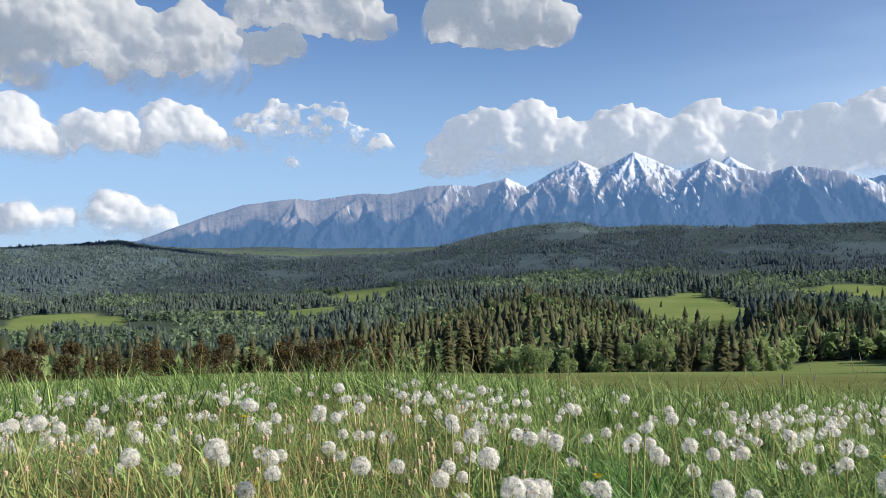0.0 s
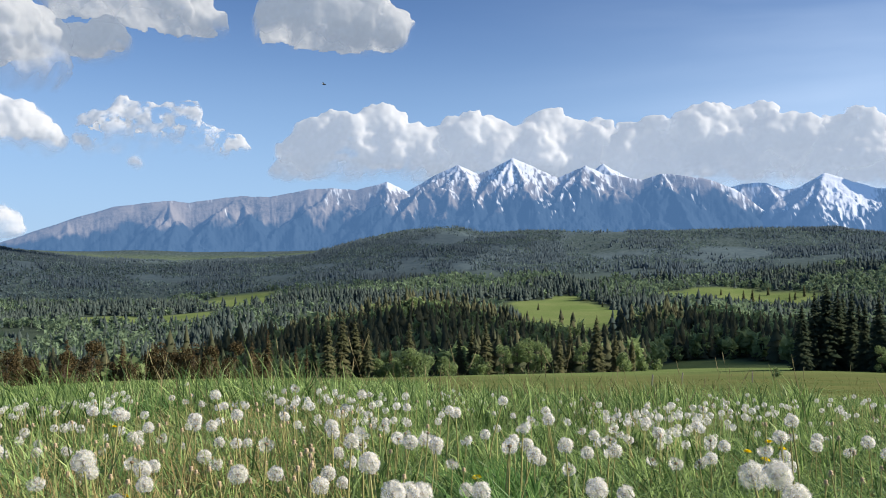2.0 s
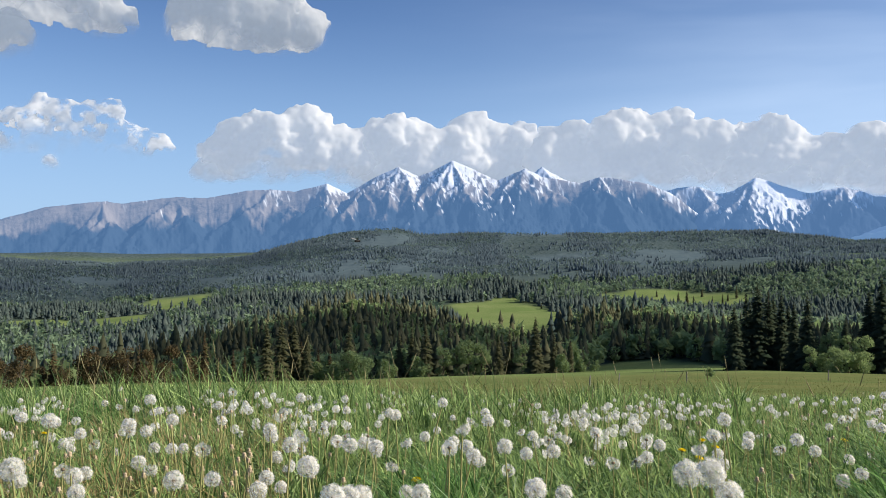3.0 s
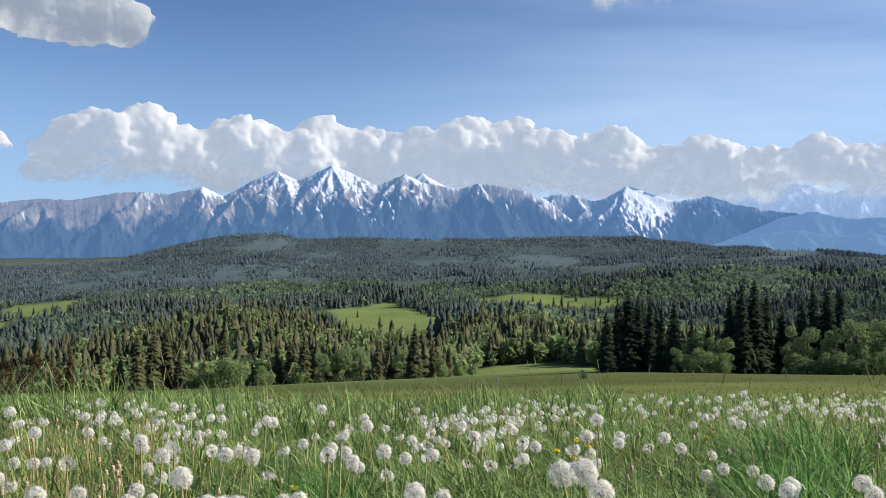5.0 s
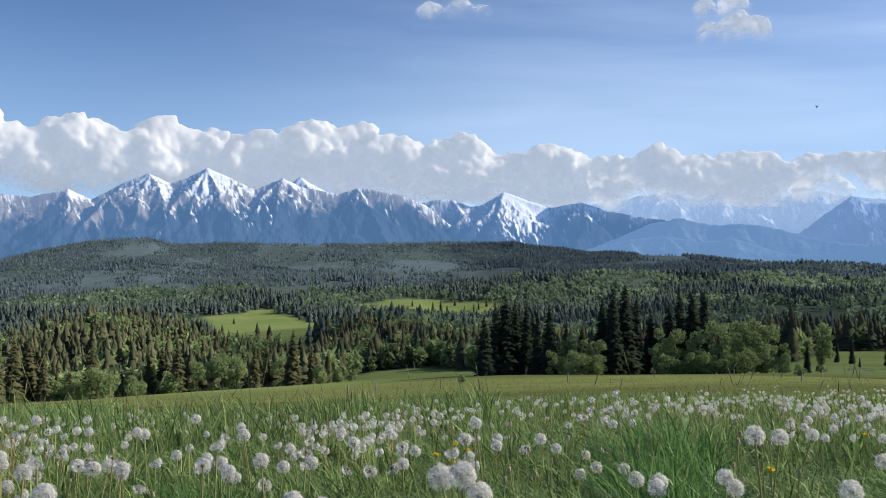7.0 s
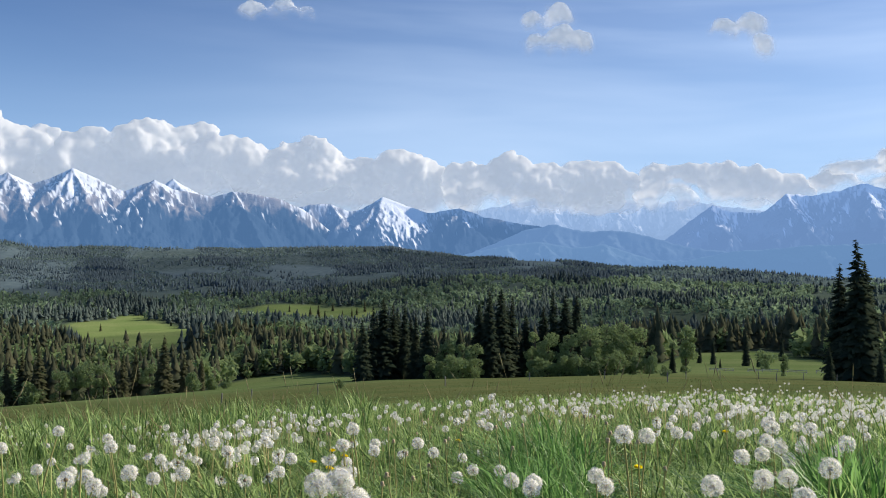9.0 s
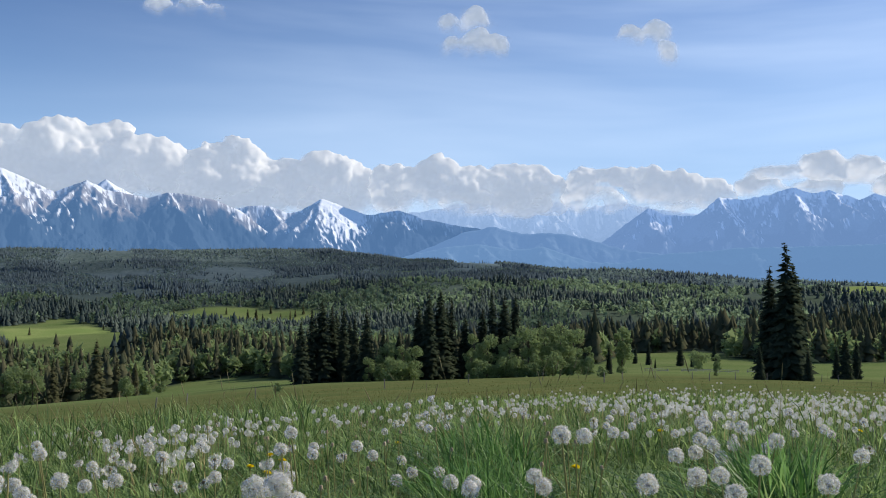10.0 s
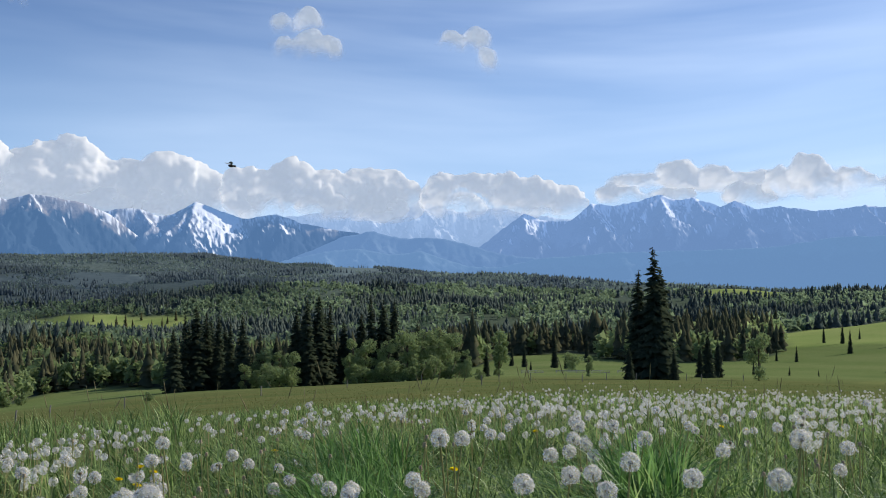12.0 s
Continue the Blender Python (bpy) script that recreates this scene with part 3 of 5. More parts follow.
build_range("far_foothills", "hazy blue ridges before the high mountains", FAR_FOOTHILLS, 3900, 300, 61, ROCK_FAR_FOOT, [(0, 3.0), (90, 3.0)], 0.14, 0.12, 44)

# ---- clouds: heaped puffs drifting to the left ----
def ico(level):
    bm = bmesh.new()
    bmesh.ops.create_icosphere(bm, subdivisions=level, radius=1)
    v = np.array([tuple(x.co) for x in bm.verts])
    f = np.array([[x.index for x in p.verts] for p in bm.faces])
    bm.free()
    return v, f


ICO = {k: ico(k) for k in (1, 2)}


def melted(me, size):
    """The outer skin of a heap of puffs, as one closed mesh."""
    ob = new("heap", me)
    mod = ob.modifiers.new("skin", "REMESH")
    mod.mode, mod.voxel_size, mod.use_smooth_shade = "VOXEL", size, True
    out = bpy.data.meshes.new_from_object(ob.evaluated_get(bpy.context.evaluated_depsgraph_get()))
    bpy.data.objects.remove(ob)
    bpy.data.meshes.remove(me)
    return out


def blurred(a, sigma):
    """A soft copy of a grid."""
    n = max(1, int(2.5 * sigma))
    k = np.exp(-0.5 * (np.arange(-n, n + 1) / sigma) ** 2)
    k /= k.sum()
    for axis in (0, 1):
        pad = [(n, n) if d == axis else (0, 0) for d in (0, 1)]
        p = np.pad(a, pad, "edge")
        a = sum(w * (p[i:i + a.shape[0]] if axis == 0 else p[:, i:i + a.shape[1]]) for i, w in enumerate(k))
    return a


def eased(x, a, b):
    x = np.clip((x - a) / (b - a), 0, 1)
    return x * x * (3 - 2 * x)


def build_cloud(label, r, middle, rate, base, lobes, seed, fade=0.8, soft=1.0, ragged=0.0, rise=0.0, step=0.085, thin=1.0, vapour=CLOUD):
    """A heaped cumulus: puffs upon puffs swelling out of its lobes (bearing at 6 s, elevation of the top, half width), with a soft base.
    It drifts by rate degrees a second."""
    g = rng(seed)
    deg = r * math.pi / 180
    u0, u1 = min(b - w for b, _, w in lobes) - 0.9, max(b + w for b, _, w in lobes) + 0.9
    e0, e1 = base - 0.7 * fade - 0.5, max(t for _, t, _ in lobes) + 0.7
    uu, ee = np.arange(u0, u1, step), np.arange(e0, e1, step)
    U, E = np.meshgrid(uu, ee)
    H = np.full(U.shape, -1.0)

    def puff(cu, ce, size, depth):
        i0, i1 = np.searchsorted(ee, (ce - size, ce + size))
        j0, j1 = np.searchsorted(uu, (cu - 1.15 * size, cu + 1.15 * size))
        d2 = ((U[i0:i1, j0:j1] - cu) / 1.15) ** 2 + (E[i0:i1, j0:j1] - ce) ** 2
        H[i0:i1, j0:j1] = np.maximum(H[i0:i1, j0:j1], np.where(d2 < size * size, depth + np.sqrt(np.maximum(size * size - d2, 0)), -1))

    biggest = 0.3
    for b, t, w in lobes:
        size = min(w, 0.55 * (t - base))
        biggest = max(biggest, size)
        puff(b, t - size, size * 0.97, 0)
        for _ in range(int(5 + 5 * w / size)):
            up = g.random() ** 1.3
            f = size * g.uniform(0.5, 0.95) * (1 - 0.35 * up)
            x = b + g.uniform(-1, 1) * max(w - f, 0.1) * (0.65 + 0.7 * up - 0.9 * up * up)
            puff(x, base + f * 0.55 + up * max(t - base - 1.75 * f, 0), f, g.uniform(0, 0.4) * size)
    for share, count, sink in ((0.48, 12, 0.3), (0.29, 40, 0.35), (0.17, 130, 0.4), (0.10, 200, 0.45)):
        inside = np.argwhere(H > 0.02)
        want = int(count * len(inside) * step * step / (biggest * biggest * 2.2)) + 3
        for i, j in inside[g.integers(0, len(inside), want)]:
            size = biggest * share * g.uniform(0.6, 1.25)
            k = int(0.7 * size / step)
            if ee[i] < base + 0.4 * size or min(H[min(i + k, len(ee) - 1), j], H[i, max(j - k, 0)], H[i, min(j + k, len(uu) - 1)]) < 0:
                continue
            puff(uu[j], ee[i], size, H[i, j] - sink * size)
    cover = blurred((H > 0).astype(float), 0.13 * soft / step)
    wisp, drift = fbm(U * 1.5, E * 2.4, 0, 5, seed + 3), fbm(U * 0.45, E * 0.3, 0, 3, seed + 6)
    low = eased(E - base + 0.8 * fade * (wisp - 0.5) + 2.4 * fade * (drift - 0.5), -0.7 * fade, 1.0 * fade)
    alpha = (0.3 * eased(blurred(cover, 0.16 * soft / step) + 0.5 * (wisp - 0.5), 0.12, 0.92) + 0.7 * eased(cover + 0.4 * (wisp - 0.5), 0.30, 0.92)) * low * thin
    if ragged:
        alpha = alpha * eased(fbm(U * 1.6, E * 2.0, 0, 5, seed + 4), 0.30 + 0.1 * ragged, 0.56 + 0.14 * ragged)
    H = np.maximum(H, 0)
    dome = blurred(H, 0.40 * biggest / step)
    body = 1.25 * dome + 0.90 * (blurred(H, 0.075 / step) - dome) + 0.10 * biggest * (fbm(U * 2.2, E * 2.2, 0, 4, seed + 5) - 0.5)
    x, z = (U - middle) * deg, np.tan(np.radians(E)) * r
    z0 = math.tan(radians(base)) * r
    n, m = U.shape
    i, j = np.meshgrid(np.arange(n - 1), np.arange(m - 1), indexing="ij")
    quads = np.stack((i * m + j, i * m + j + 1, (i + 1) * m + j + 1, (i + 1) * m + j), -1).reshape(-1, 4)
    flat = alpha.ravel()
    front = quads[flat[quads].max(1) > 0.012]
    rear = quads[flat[quads].min(1) > 0.97][:, ::-1] + n * m
    verts = np.concatenate((np.stack((x, -0.62 * body * deg, z - z0), -1).reshape(-1, 3), np.stack((x, 0.4 * body * deg, z - z0), -1).reshape(-1, 3)))
    faces = np.concatenate((front, rear)) if len(rear) else front
    used, faces = np.unique(faces, return_inverse=True)
    me = mesh_of("cumulus_cloud", verts[used], [faces.reshape(-1, 4)], vapour, smooth=True)
    me.attributes.new("thick", "FLOAT", "POINT").data.foreach_set("value", np.concatenate((flat, flat))[used].astype(np.float32))
    ob = tagged(new("cumulus_cloud", me), label, "cloud", "drifting clouds")
    rows = []
    for t in (0.0, 3.0, 6.0, 9.0, 12.0):
        bt = middle + rate * (t - 6)
        rows.append((t, pose(*at(bt, r, z0 + EYE + rise * (t - 6) * deg), 0, 0, -bt)))
    return ob, rows


CLOUDS = []
LARGE = "large white cumulus with a grey underside"
for k, (rate, base, fade, lobes) in enumerate([
    (-1.45, 9.6, 1.8, [(-33.5, 15.0, 2.6), (-30.4, 14.6, 2.4), (-27.4, 13.2, 2.0), (-24.4, 13.3, 1.5), (-22.4, 12.6, 1.2), (-30.0, 11.6, 2.6)]),
    (-1.5, 13.0, 0.8, [(-20.0, 16.9, 2.6), (-17.0, 16.4, 2.2), (-14.2, 15.0, 1.7)]),
    (-1.5, 11.2, 1.0, [(-20.4, 12.9, 1.1), (-18.9, 13.4, 1.0)]),
    (-1.52, 12.8, 0.6, [(-8.8, 14.7, 1.6), (-6.2, 16.6, 2.4), (-3.8, 16.2, 2.2), (-2.2, 14.9, 1.5)]),
    (-1.45, 14.6, 0.9, [(-24.4, 15.9, 1.3)]),
]):
    CLOUDS.append(build_cloud(LARGE, 2600, lobes[0][0], rate, base, lobes, 100 + k, fade, 1.5, vapour=GREY_CLOUD))
SMALL = "small fair-weather cumulus over the hills"
for k, (rate, base, fade, ragged, lobes) in enumerate([
    (-0.95, 5.2, 0.9, 0.0, [(-31.6, 8.8, 1.4), (-30.0, 7.4, 1.3)]),
    (-0.95, 5.5, 0.7, 0.0, [(-27.4, 7.7, 1.1), (-25.8, 7.9, 1.2), (-24.0, 6.7, 1.0)]),
    (-0.95, 5.7, 0.7, 0.0, [(-22.8, 8.8, 1.1), (-21.2, 8.2, 1.2), (-20.0, 7.2, 0.8)]),
    (-0.7, 5.9, 1.1, 0.3, [(-16.2, 8.1, 1.1), (-14.3, 8.9, 1.2), (-12.2, 8.6, 1.3), (-10.0, 7.6, 1.3), (-8.3, 7.0, 0.8)]),
    (-0.9, 5.0, 0.4, 0.0, [(-15.0, 5.7, 0.35)]),
    (-0.5, 1.0, 1.0, 0.0, [(-28.5, 2.6, 1.6), (-26.0, 2.4, 1.2), (-23.0, 3.3, 1.6), (-20.8, 2.6, 1.3)]),
]):
    CLOUDS.append(build_cloud(SMALL, 3400 if base > 2 else 4300, lobes[0][0], rate, base, lobes, 120 + k, fade, 1.4, ragged))
BANK = "towering white cumulus banked behind the mountains"
for k, (r, rate, base, fade, lobes) in enumerate([
    (4700, -0.95, 4.9, 1.2, [(-4.8, 7.6, 1.3), (-3.0, 8.5, 1.5), (-0.4, 8.7, 2.0), (1.9, 7.8, 1.4), (-2.4, 6.7, 2.4)]),
    (4600, -0.95, 4.6, 1.0, [(-5.6, 5.9, 1.2), (-3.0, 6.0, 1.5)]),
    (4680, -1.0, 4.4, 1.0, [(3.4, 7.2, 1.5), (5.2, 8.5, 1.3), (7.4, 7.5, 1.6), (9.8, 8.5, 1.4), (11.4, 7.9, 1.2), (12.8, 8.0, 1.0)]),
    (4700, -1.1, 4.2, 1.0, [(14.8, 7.3, 1.4), (16.6, 7.9, 1.3), (19.1, 8.9, 1.6), (22.1, 8.7, 1.6), (24.5, 7.6, 1.4), (20.6, 7.6, 2.6)]),
    (4600, -1.05, 4.3, 1.0, [(16.4, 5.9, 1.4), (22.6, 6.5, 1.6), (25.4, 6.0, 1.4)]),
    (4690, -0.9, 4.0, 1.0, [(26.4, 7.5, 1.4), (28.9, 8.0, 1.5), (31.6, 7.1, 1.5), (34.2, 7.4, 1.5), (36.2, 6.8, 1.3)]),
    (4600, -0.85, 3.9, 0.9, [(27.4, 6.0, 1.5), (30.4, 5.6, 1.5), (34.0, 5.9, 1.8)]),
    (4680, -0.75, 4.0, 1.0, [(38.2, 6.8, 1.4), (40.8, 7.2, 1.4), (43.2, 6.6, 1.3), (45.5, 6.9, 1.4), (47.4, 6.3, 1.2)]),
    (4600, -0.7, 3.9, 1.0, [(38.5, 5.5, 1.7), (42.4, 5.8, 1.7), (46.0, 5.5, 1.6)]),
    (4660, -0.6, 4.2, 1.1, [(49.4, 6.4, 1.3), (51.2, 6.6, 1.2), (53.2, 6.6, 1.4), (55.0, 6.3, 1.2), (57.0, 5.9, 1.5)]),
    (4600, -0.5, 4.1, 1.0, [(50.2, 5.4, 1.6), (54.6, 5.3, 1.8)]),
]):
    CLOUDS.append(build_cloud(BANK, r, lobes[0][0], rate, base, lobes, 140 + k, fade))
LAYERED = "grey-white layered cumulus over the far massif"
for k, (r, rate, base, fade, lobes) in enumerate([
    (4660, -0.3, 5.5, 0.7, [(59.4, 6.4, 1.6), (62.4, 7.1, 1.5), (64.6, 6.8, 1.4), (66.8, 6.3, 1.2)]),
    (4640, -0.3, 4.6, 0.9, [(58.6, 5.9, 1.6), (61.8, 5.7, 1.8), (66.4, 5.9, 1.6)]),
    (4660, -0.25, 4.9, 0.9, [(68.0, 6.3, 1.2), (69.6, 7.0, 0.9), (71.6, 6.3, 1.4), (74.0, 5.9, 1.6), (77.0, 5.8, 1.8)]),
]):
    CLOUDS.append(build_cloud(LAYERED, r, lobes[0][0], rate, base, lobes, 160 + k, fade, 1.2))
RAGGED = "small ragged white cloud high in clear sky"
for k, (rate, rise, base, lobes) in enumerate([
    (-1.75, 0.0, 15.5, [(27.6, 16.3, 0.8), (29.4, 16.5, 0.9), (30.9, 16.0, 0.6)]),
    (-1.45, 0.05, 13.3, [(44.6, 14.4, 0.9), (46.2, 14.9, 0.7), (47.4, 14.5, 0.6)]),
    (-1.45, 0.05, 14.9, [(44.3, 15.8, 0.5), (46.0, 16.2, 0.6)]),
    (-1.75, 0.12, 13.6, [(57.0, 14.6, 0.6), (58.6, 14.9, 0.7)]),
    (-1.75, 0.12, 12.3, [(59.2, 13.6, 0.5)]),
]):
    CLOUDS.append(build_cloud(RAGGED, 2600, lobes[0][0], rate, base, lobes, 170 + k, 0.5, 2.2, 0.0, rise, 0.05, 0.95))


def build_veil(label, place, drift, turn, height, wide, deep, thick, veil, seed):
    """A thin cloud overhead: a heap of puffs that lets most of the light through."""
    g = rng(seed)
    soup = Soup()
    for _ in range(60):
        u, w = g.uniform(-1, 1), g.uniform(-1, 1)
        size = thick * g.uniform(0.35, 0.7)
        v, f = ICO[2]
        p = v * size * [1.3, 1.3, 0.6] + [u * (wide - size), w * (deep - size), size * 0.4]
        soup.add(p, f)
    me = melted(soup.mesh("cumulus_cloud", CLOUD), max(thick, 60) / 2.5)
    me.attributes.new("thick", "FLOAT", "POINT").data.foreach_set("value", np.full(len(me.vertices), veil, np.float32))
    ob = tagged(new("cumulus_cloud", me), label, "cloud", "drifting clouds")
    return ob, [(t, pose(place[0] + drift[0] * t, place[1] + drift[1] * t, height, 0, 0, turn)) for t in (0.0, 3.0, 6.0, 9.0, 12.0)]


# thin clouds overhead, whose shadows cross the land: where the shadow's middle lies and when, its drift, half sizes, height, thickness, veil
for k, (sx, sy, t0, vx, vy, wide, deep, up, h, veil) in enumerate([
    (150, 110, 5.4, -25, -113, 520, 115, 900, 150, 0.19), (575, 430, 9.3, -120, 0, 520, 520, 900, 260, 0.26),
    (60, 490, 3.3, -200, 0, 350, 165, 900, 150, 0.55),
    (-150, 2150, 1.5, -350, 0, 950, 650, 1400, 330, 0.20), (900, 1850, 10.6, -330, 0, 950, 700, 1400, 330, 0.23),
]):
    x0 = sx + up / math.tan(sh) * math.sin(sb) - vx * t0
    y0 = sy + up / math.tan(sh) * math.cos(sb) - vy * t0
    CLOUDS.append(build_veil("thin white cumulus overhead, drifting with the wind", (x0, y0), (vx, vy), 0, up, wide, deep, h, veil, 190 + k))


# ---- trees ----
def spruce_crown(h, spread, seed, levels=26, bare=0.06, twigs=2):
    """Whorls of drooping boughs, each a small ridge with hanging twigs."""
    g = rng(seed)
    soup = Soup()
    lean = g.normal(0, 0.012, 2)
    for i in range(levels):
        f = bare + (0.985 - bare) * (i + 0.3) / levels
        z0 = f * h
        rad = 0.92 * spread * (1 - f) ** 0.66 * min(1.0, 0.78 + 1.4 * f) * (0.86 + 0.28 * g.random()) + 0.012 * h
        n = max(5, int(11 - 4 * f))
        a0 = g.uniform(0, 6.28)
        for k in range(n):
            a = a0 + 6.283 * (k + g.uniform(-0.3, 0.3)) / n
            L = rad * g.uniform(0.62, 1.15)
            drop = L * g.uniform(0.45, 0.95) * (1.2 - 0.6 * f)
            d, s = np.array([math.cos(a), math.sin(a), 0]), np.array([-math.sin(a), math.cos(a), 0])
            o = np.array([lean[0] * z0, lean[1] * z0, z0 + g.uniform(-2.0, 2.0) * h / levels])
            wid = L * g.uniform(0.20, 0.34)
            mid, tip = o + d * L * 0.55 - [0, 0, drop * 0.35], o + d * L - [0, 0, drop * 0.75]
            hang = np.array([0, 0, wid * 0.7])
            v = [o, mid + s * wid - hang, mid, mid - s * wid - hang, tip,
                 o + d * L * 0.25 + s * wid * 0.5 - hang * 1.6, o + d * L * 0.3 - s * wid * 0.5 - hang * 1.6]
            soup.add(v, [(0, 1, 2), (0, 2, 3), (2, 1, 4), (3, 2, 4), (0, 5, 2), (0, 2, 6)])
            for _ in range(twigs):
                q = o + d * L * g.uniform(0.35, 0.95) + s * wid * g.uniform(-0.9, 0.9) - [0, 0, drop * 0.5]
                e = wid * g.uniform(0.5, 0.9)
                soup.add([q, q + d * e * 0.5 + s * e * 0.3 - [0, 0, e], q + s * e * 0.8 - [0, 0, e * 0.5]], [(0, 1, 2)])
    top = np.array([lean[0] * h, lean[1] * h, h])
    soup.add([top, top + [0.012 * h, 0, -0.06 * h], top + [-0.008 * h, 0.01 * h, -0.06 * h], top + [-0.006 * h, -0.011 * h, -0.055 * h]],
             [(0, 1, 2), (0, 2, 3), (0, 3, 1)])
    return soup


def leaf_crown(h, spread, seed, leaves=2600, leaf=0.34, low=0.12):
    """A crown of small leaf clumps gathered in lobes round the limbs."""
    g = rng(seed)
    n = 15
    a, f = g.uniform(0, 6.283, n), np.sort(g.uniform(low + 0.1, 0.9, n))
    rad = spread * np.sin(np.clip((f - low) / (1 - low), 0, 1) * math.pi) ** 0.6 * g.uniform(0.25, 0.75, n)
    lobes = np.stack((rad * np.cos(a), rad * np.sin(a), f * h), -1)
    size = spread * g.uniform(0.3, 0.5, n)
    pick = g.integers(0, n, leaves)
    d = g.normal(size=(leaves, 3))
    d /= np.linalg.norm(d, axis=1, keepdims=True)
    c = lobes[pick] + d * (size[pick] * g.uniform(0.55, 1.05, leaves) ** 0.7)[:, None] * [1, 1, 0.85]
    c[:, 2] = np.clip(c[:, 2], 0.05 * h, None)
    e1 = g.normal(size=(leaves, 3))
    e2 = g.normal(size=(leaves, 3))
    s = leaf * 1.15 * g.uniform(0.6, 1.5, leaves)[:, None]
    e1 = e1 / np.linalg.norm(e1, axis=1, keepdims=True) * s
    e2 = e2 / np.linalg.norm(e2, axis=1, keepdims=True) * s
    v = np.stack((c - e1, c + e2, c + e1 * 0.6 - e2 * 0.5), 1).reshape(-1, 3)
    soup = Soup()
    soup.add(v, np.arange(leaves * 3).reshape(-1, 3))
    return soup, lobes


def build_spruce(h, spread, seed, material=None, levels=26, twigs=2):
    ob = new("spruce_tree")
    v, q = tube([(0, 0, -0.6), (0, 0, h * 0.3), (0, 0, h * 0.7), (0, 0, h * 0.97)], [h * 0.014, h * 0.011, h * 0.006, h * 0.002], 7)
    part("trunk", mesh_of("trunk", v, q, BARK, True), ob)
    part("crown", spruce_crown(h, spread, seed, levels, twigs=twigs).mesh("crown", material or SPRUCE), ob)
    return ob


def build_broadleaf(name, h, spread, seed, leaves=3000, low=0.12, leaf=0.27, material=None):
    ob = new(name)
    crown, lobes = leaf_crown(h, spread, seed, leaves, leaf, low)
    soup = Soup()
    v, q = tube([(0, 0, -0.5), (0.1, 0, h * 0.25), (0, 0.1, h * 0.6), (0, 0, h * 0.85)], [h * 0.018, h * 0.014, h * 0.008, h * 0.002], 7)
    soup.add(v, quads=q)
    for c in lobes:
        z = max(0.08 * h, c[2] - 0.25 * h)
        v, q = tube([(0, 0, z), (c[0] * 0.5, c[1] * 0.5, z + (c[2] - z) * 0.6), tuple(c)], [h * 0.006, h * 0.004, h * 0.001], 4)
        soup.add(v, quads=q)
    part("trunk", soup.mesh("trunk", BARK, True), ob)
    part("crown", crown.mesh("crown", material or BIRCH), ob)
    return ob


def plant(proto, bearing, r, scale=1.0, turn=0.0, label="", category="", group="", sink=0.1):
    m = pose(*at(bearing, r, ground_at(bearing, r) - sink), 0, 0, turn)
    ob = copy_thing(proto, m)
    ob.scale = (scale, scale, scale)
    return tagged(ob, label, category, group)


def drop_proto(ob):
    for o in (*ob.children_recursive, ob):
        bpy.data.objects.remove(o)


g = rng(5)
spruces = [build_spruce(22, s, 300 + k, DARK_SPRUCE, n) for k, (s, n) in enumerate([(4.0, 56), (4.4, 54), (3.6, 56), (4.8, 54), (3.2, 50)])]
edge_spruces = [build_spruce(22, s, 310 + k, SPRUCE, n, 1) for k, (s, n) in enumerate([(4.0, 46), (4.4, 46), (3.6, 48), (4.8, 46)])]
browns = [build_spruce(18, s, 320 + k, BROWN_SPRUCE, 34, 1) for k, s in enumerate([3.0, 3.5, 2.6])]
shrubs = [build_broadleaf("alder_tree", 13, s, 360 + k, 2200, 0.05, 0.26, BROWN_SPRUCE) for k, s in enumerate([3.8, 4.6, 3.2])]
birches = [build_broadleaf("birch_tree", 14, s, 340 + k, low=-0.06) for k, s in enumerate([3.6, 4.4, 3.1])]
bushes = [build_broadleaf("willow_bush", 8, s, 350 + k, 1900, 0.02, 0.3) for k, s in enumerate([4.2, 5.0])]

# the clump of spruces and birches across the field: bearing, distance, height
for b, r, h in [(29.3, 262, 18), (29.9, 268, 22), (30.6, 270, 24.5), (31.2, 275, 23), (31.9, 271, 22), (32.6, 266, 19), (33.4, 262, 21), (34.4, 280, 17),
                (36.6, 274, 23), (37.3, 268, 26), (38.0, 272, 27), (38.7, 276, 25), (39.6, 282, 20), (40.7, 286, 22.5), (41.35, 282, 27), (42.0, 284, 26),
                (42.75, 288, 26), (44.2, 300, 19), (48.6, 282, 9), (30.2, 276, 20), (31.5, 281, 21), (32.3, 279, 19), (37.0, 281, 22), (38.4, 285, 23), (35.4, 284, 15)]:
    k = int(g.integers(0, 5))
    plant(spruces[k], b, r, h / 22, g.uniform(0, 360), "dark green spruce in the clump across the field", "spruce tree", "clump of spruces")
for b, r, h, kind in [(34.6, 264, 11.5, 1), (35.6, 262, 10.5, 2), (36.4, 260, 10, 1), (40.2, 266, 14, 0), (41.0, 262, 13, 1), (42.4, 262, 12.5, 1), (43.6, 264, 15, 1),
                      (44.6, 268, 15, 1), (45.6, 270, 15.5, 1), (46.4, 272, 14, 1), (49.4, 270, 14.5, 2), (40.0, 256, 8, 0), (47.4, 276, 9, 0), (33.5, 256, 7, 1)]:
    plant(birches[kind], b, r, h / 14, g.uniform(0, 360), "light green birch in fresh spring leaf", "birch tree", "birches in the clump")
for k, (b, r, h) in enumerate([(34.2, 254, 5.5), (35.1, 251, 6.5), (36.1, 253, 6), (40.6, 254, 5.5), (41.7, 255, 6.5), (42.9, 256, 6), (43.9, 257, 7), (45.1, 260, 7), (46.2, 262, 6), (47.1, 264, 5)]):
    plant(bushes[k % 2], b, r, h / 8, g.uniform(0, 360), "light green willow bush under the birches", "bush", "bushes in the clump")
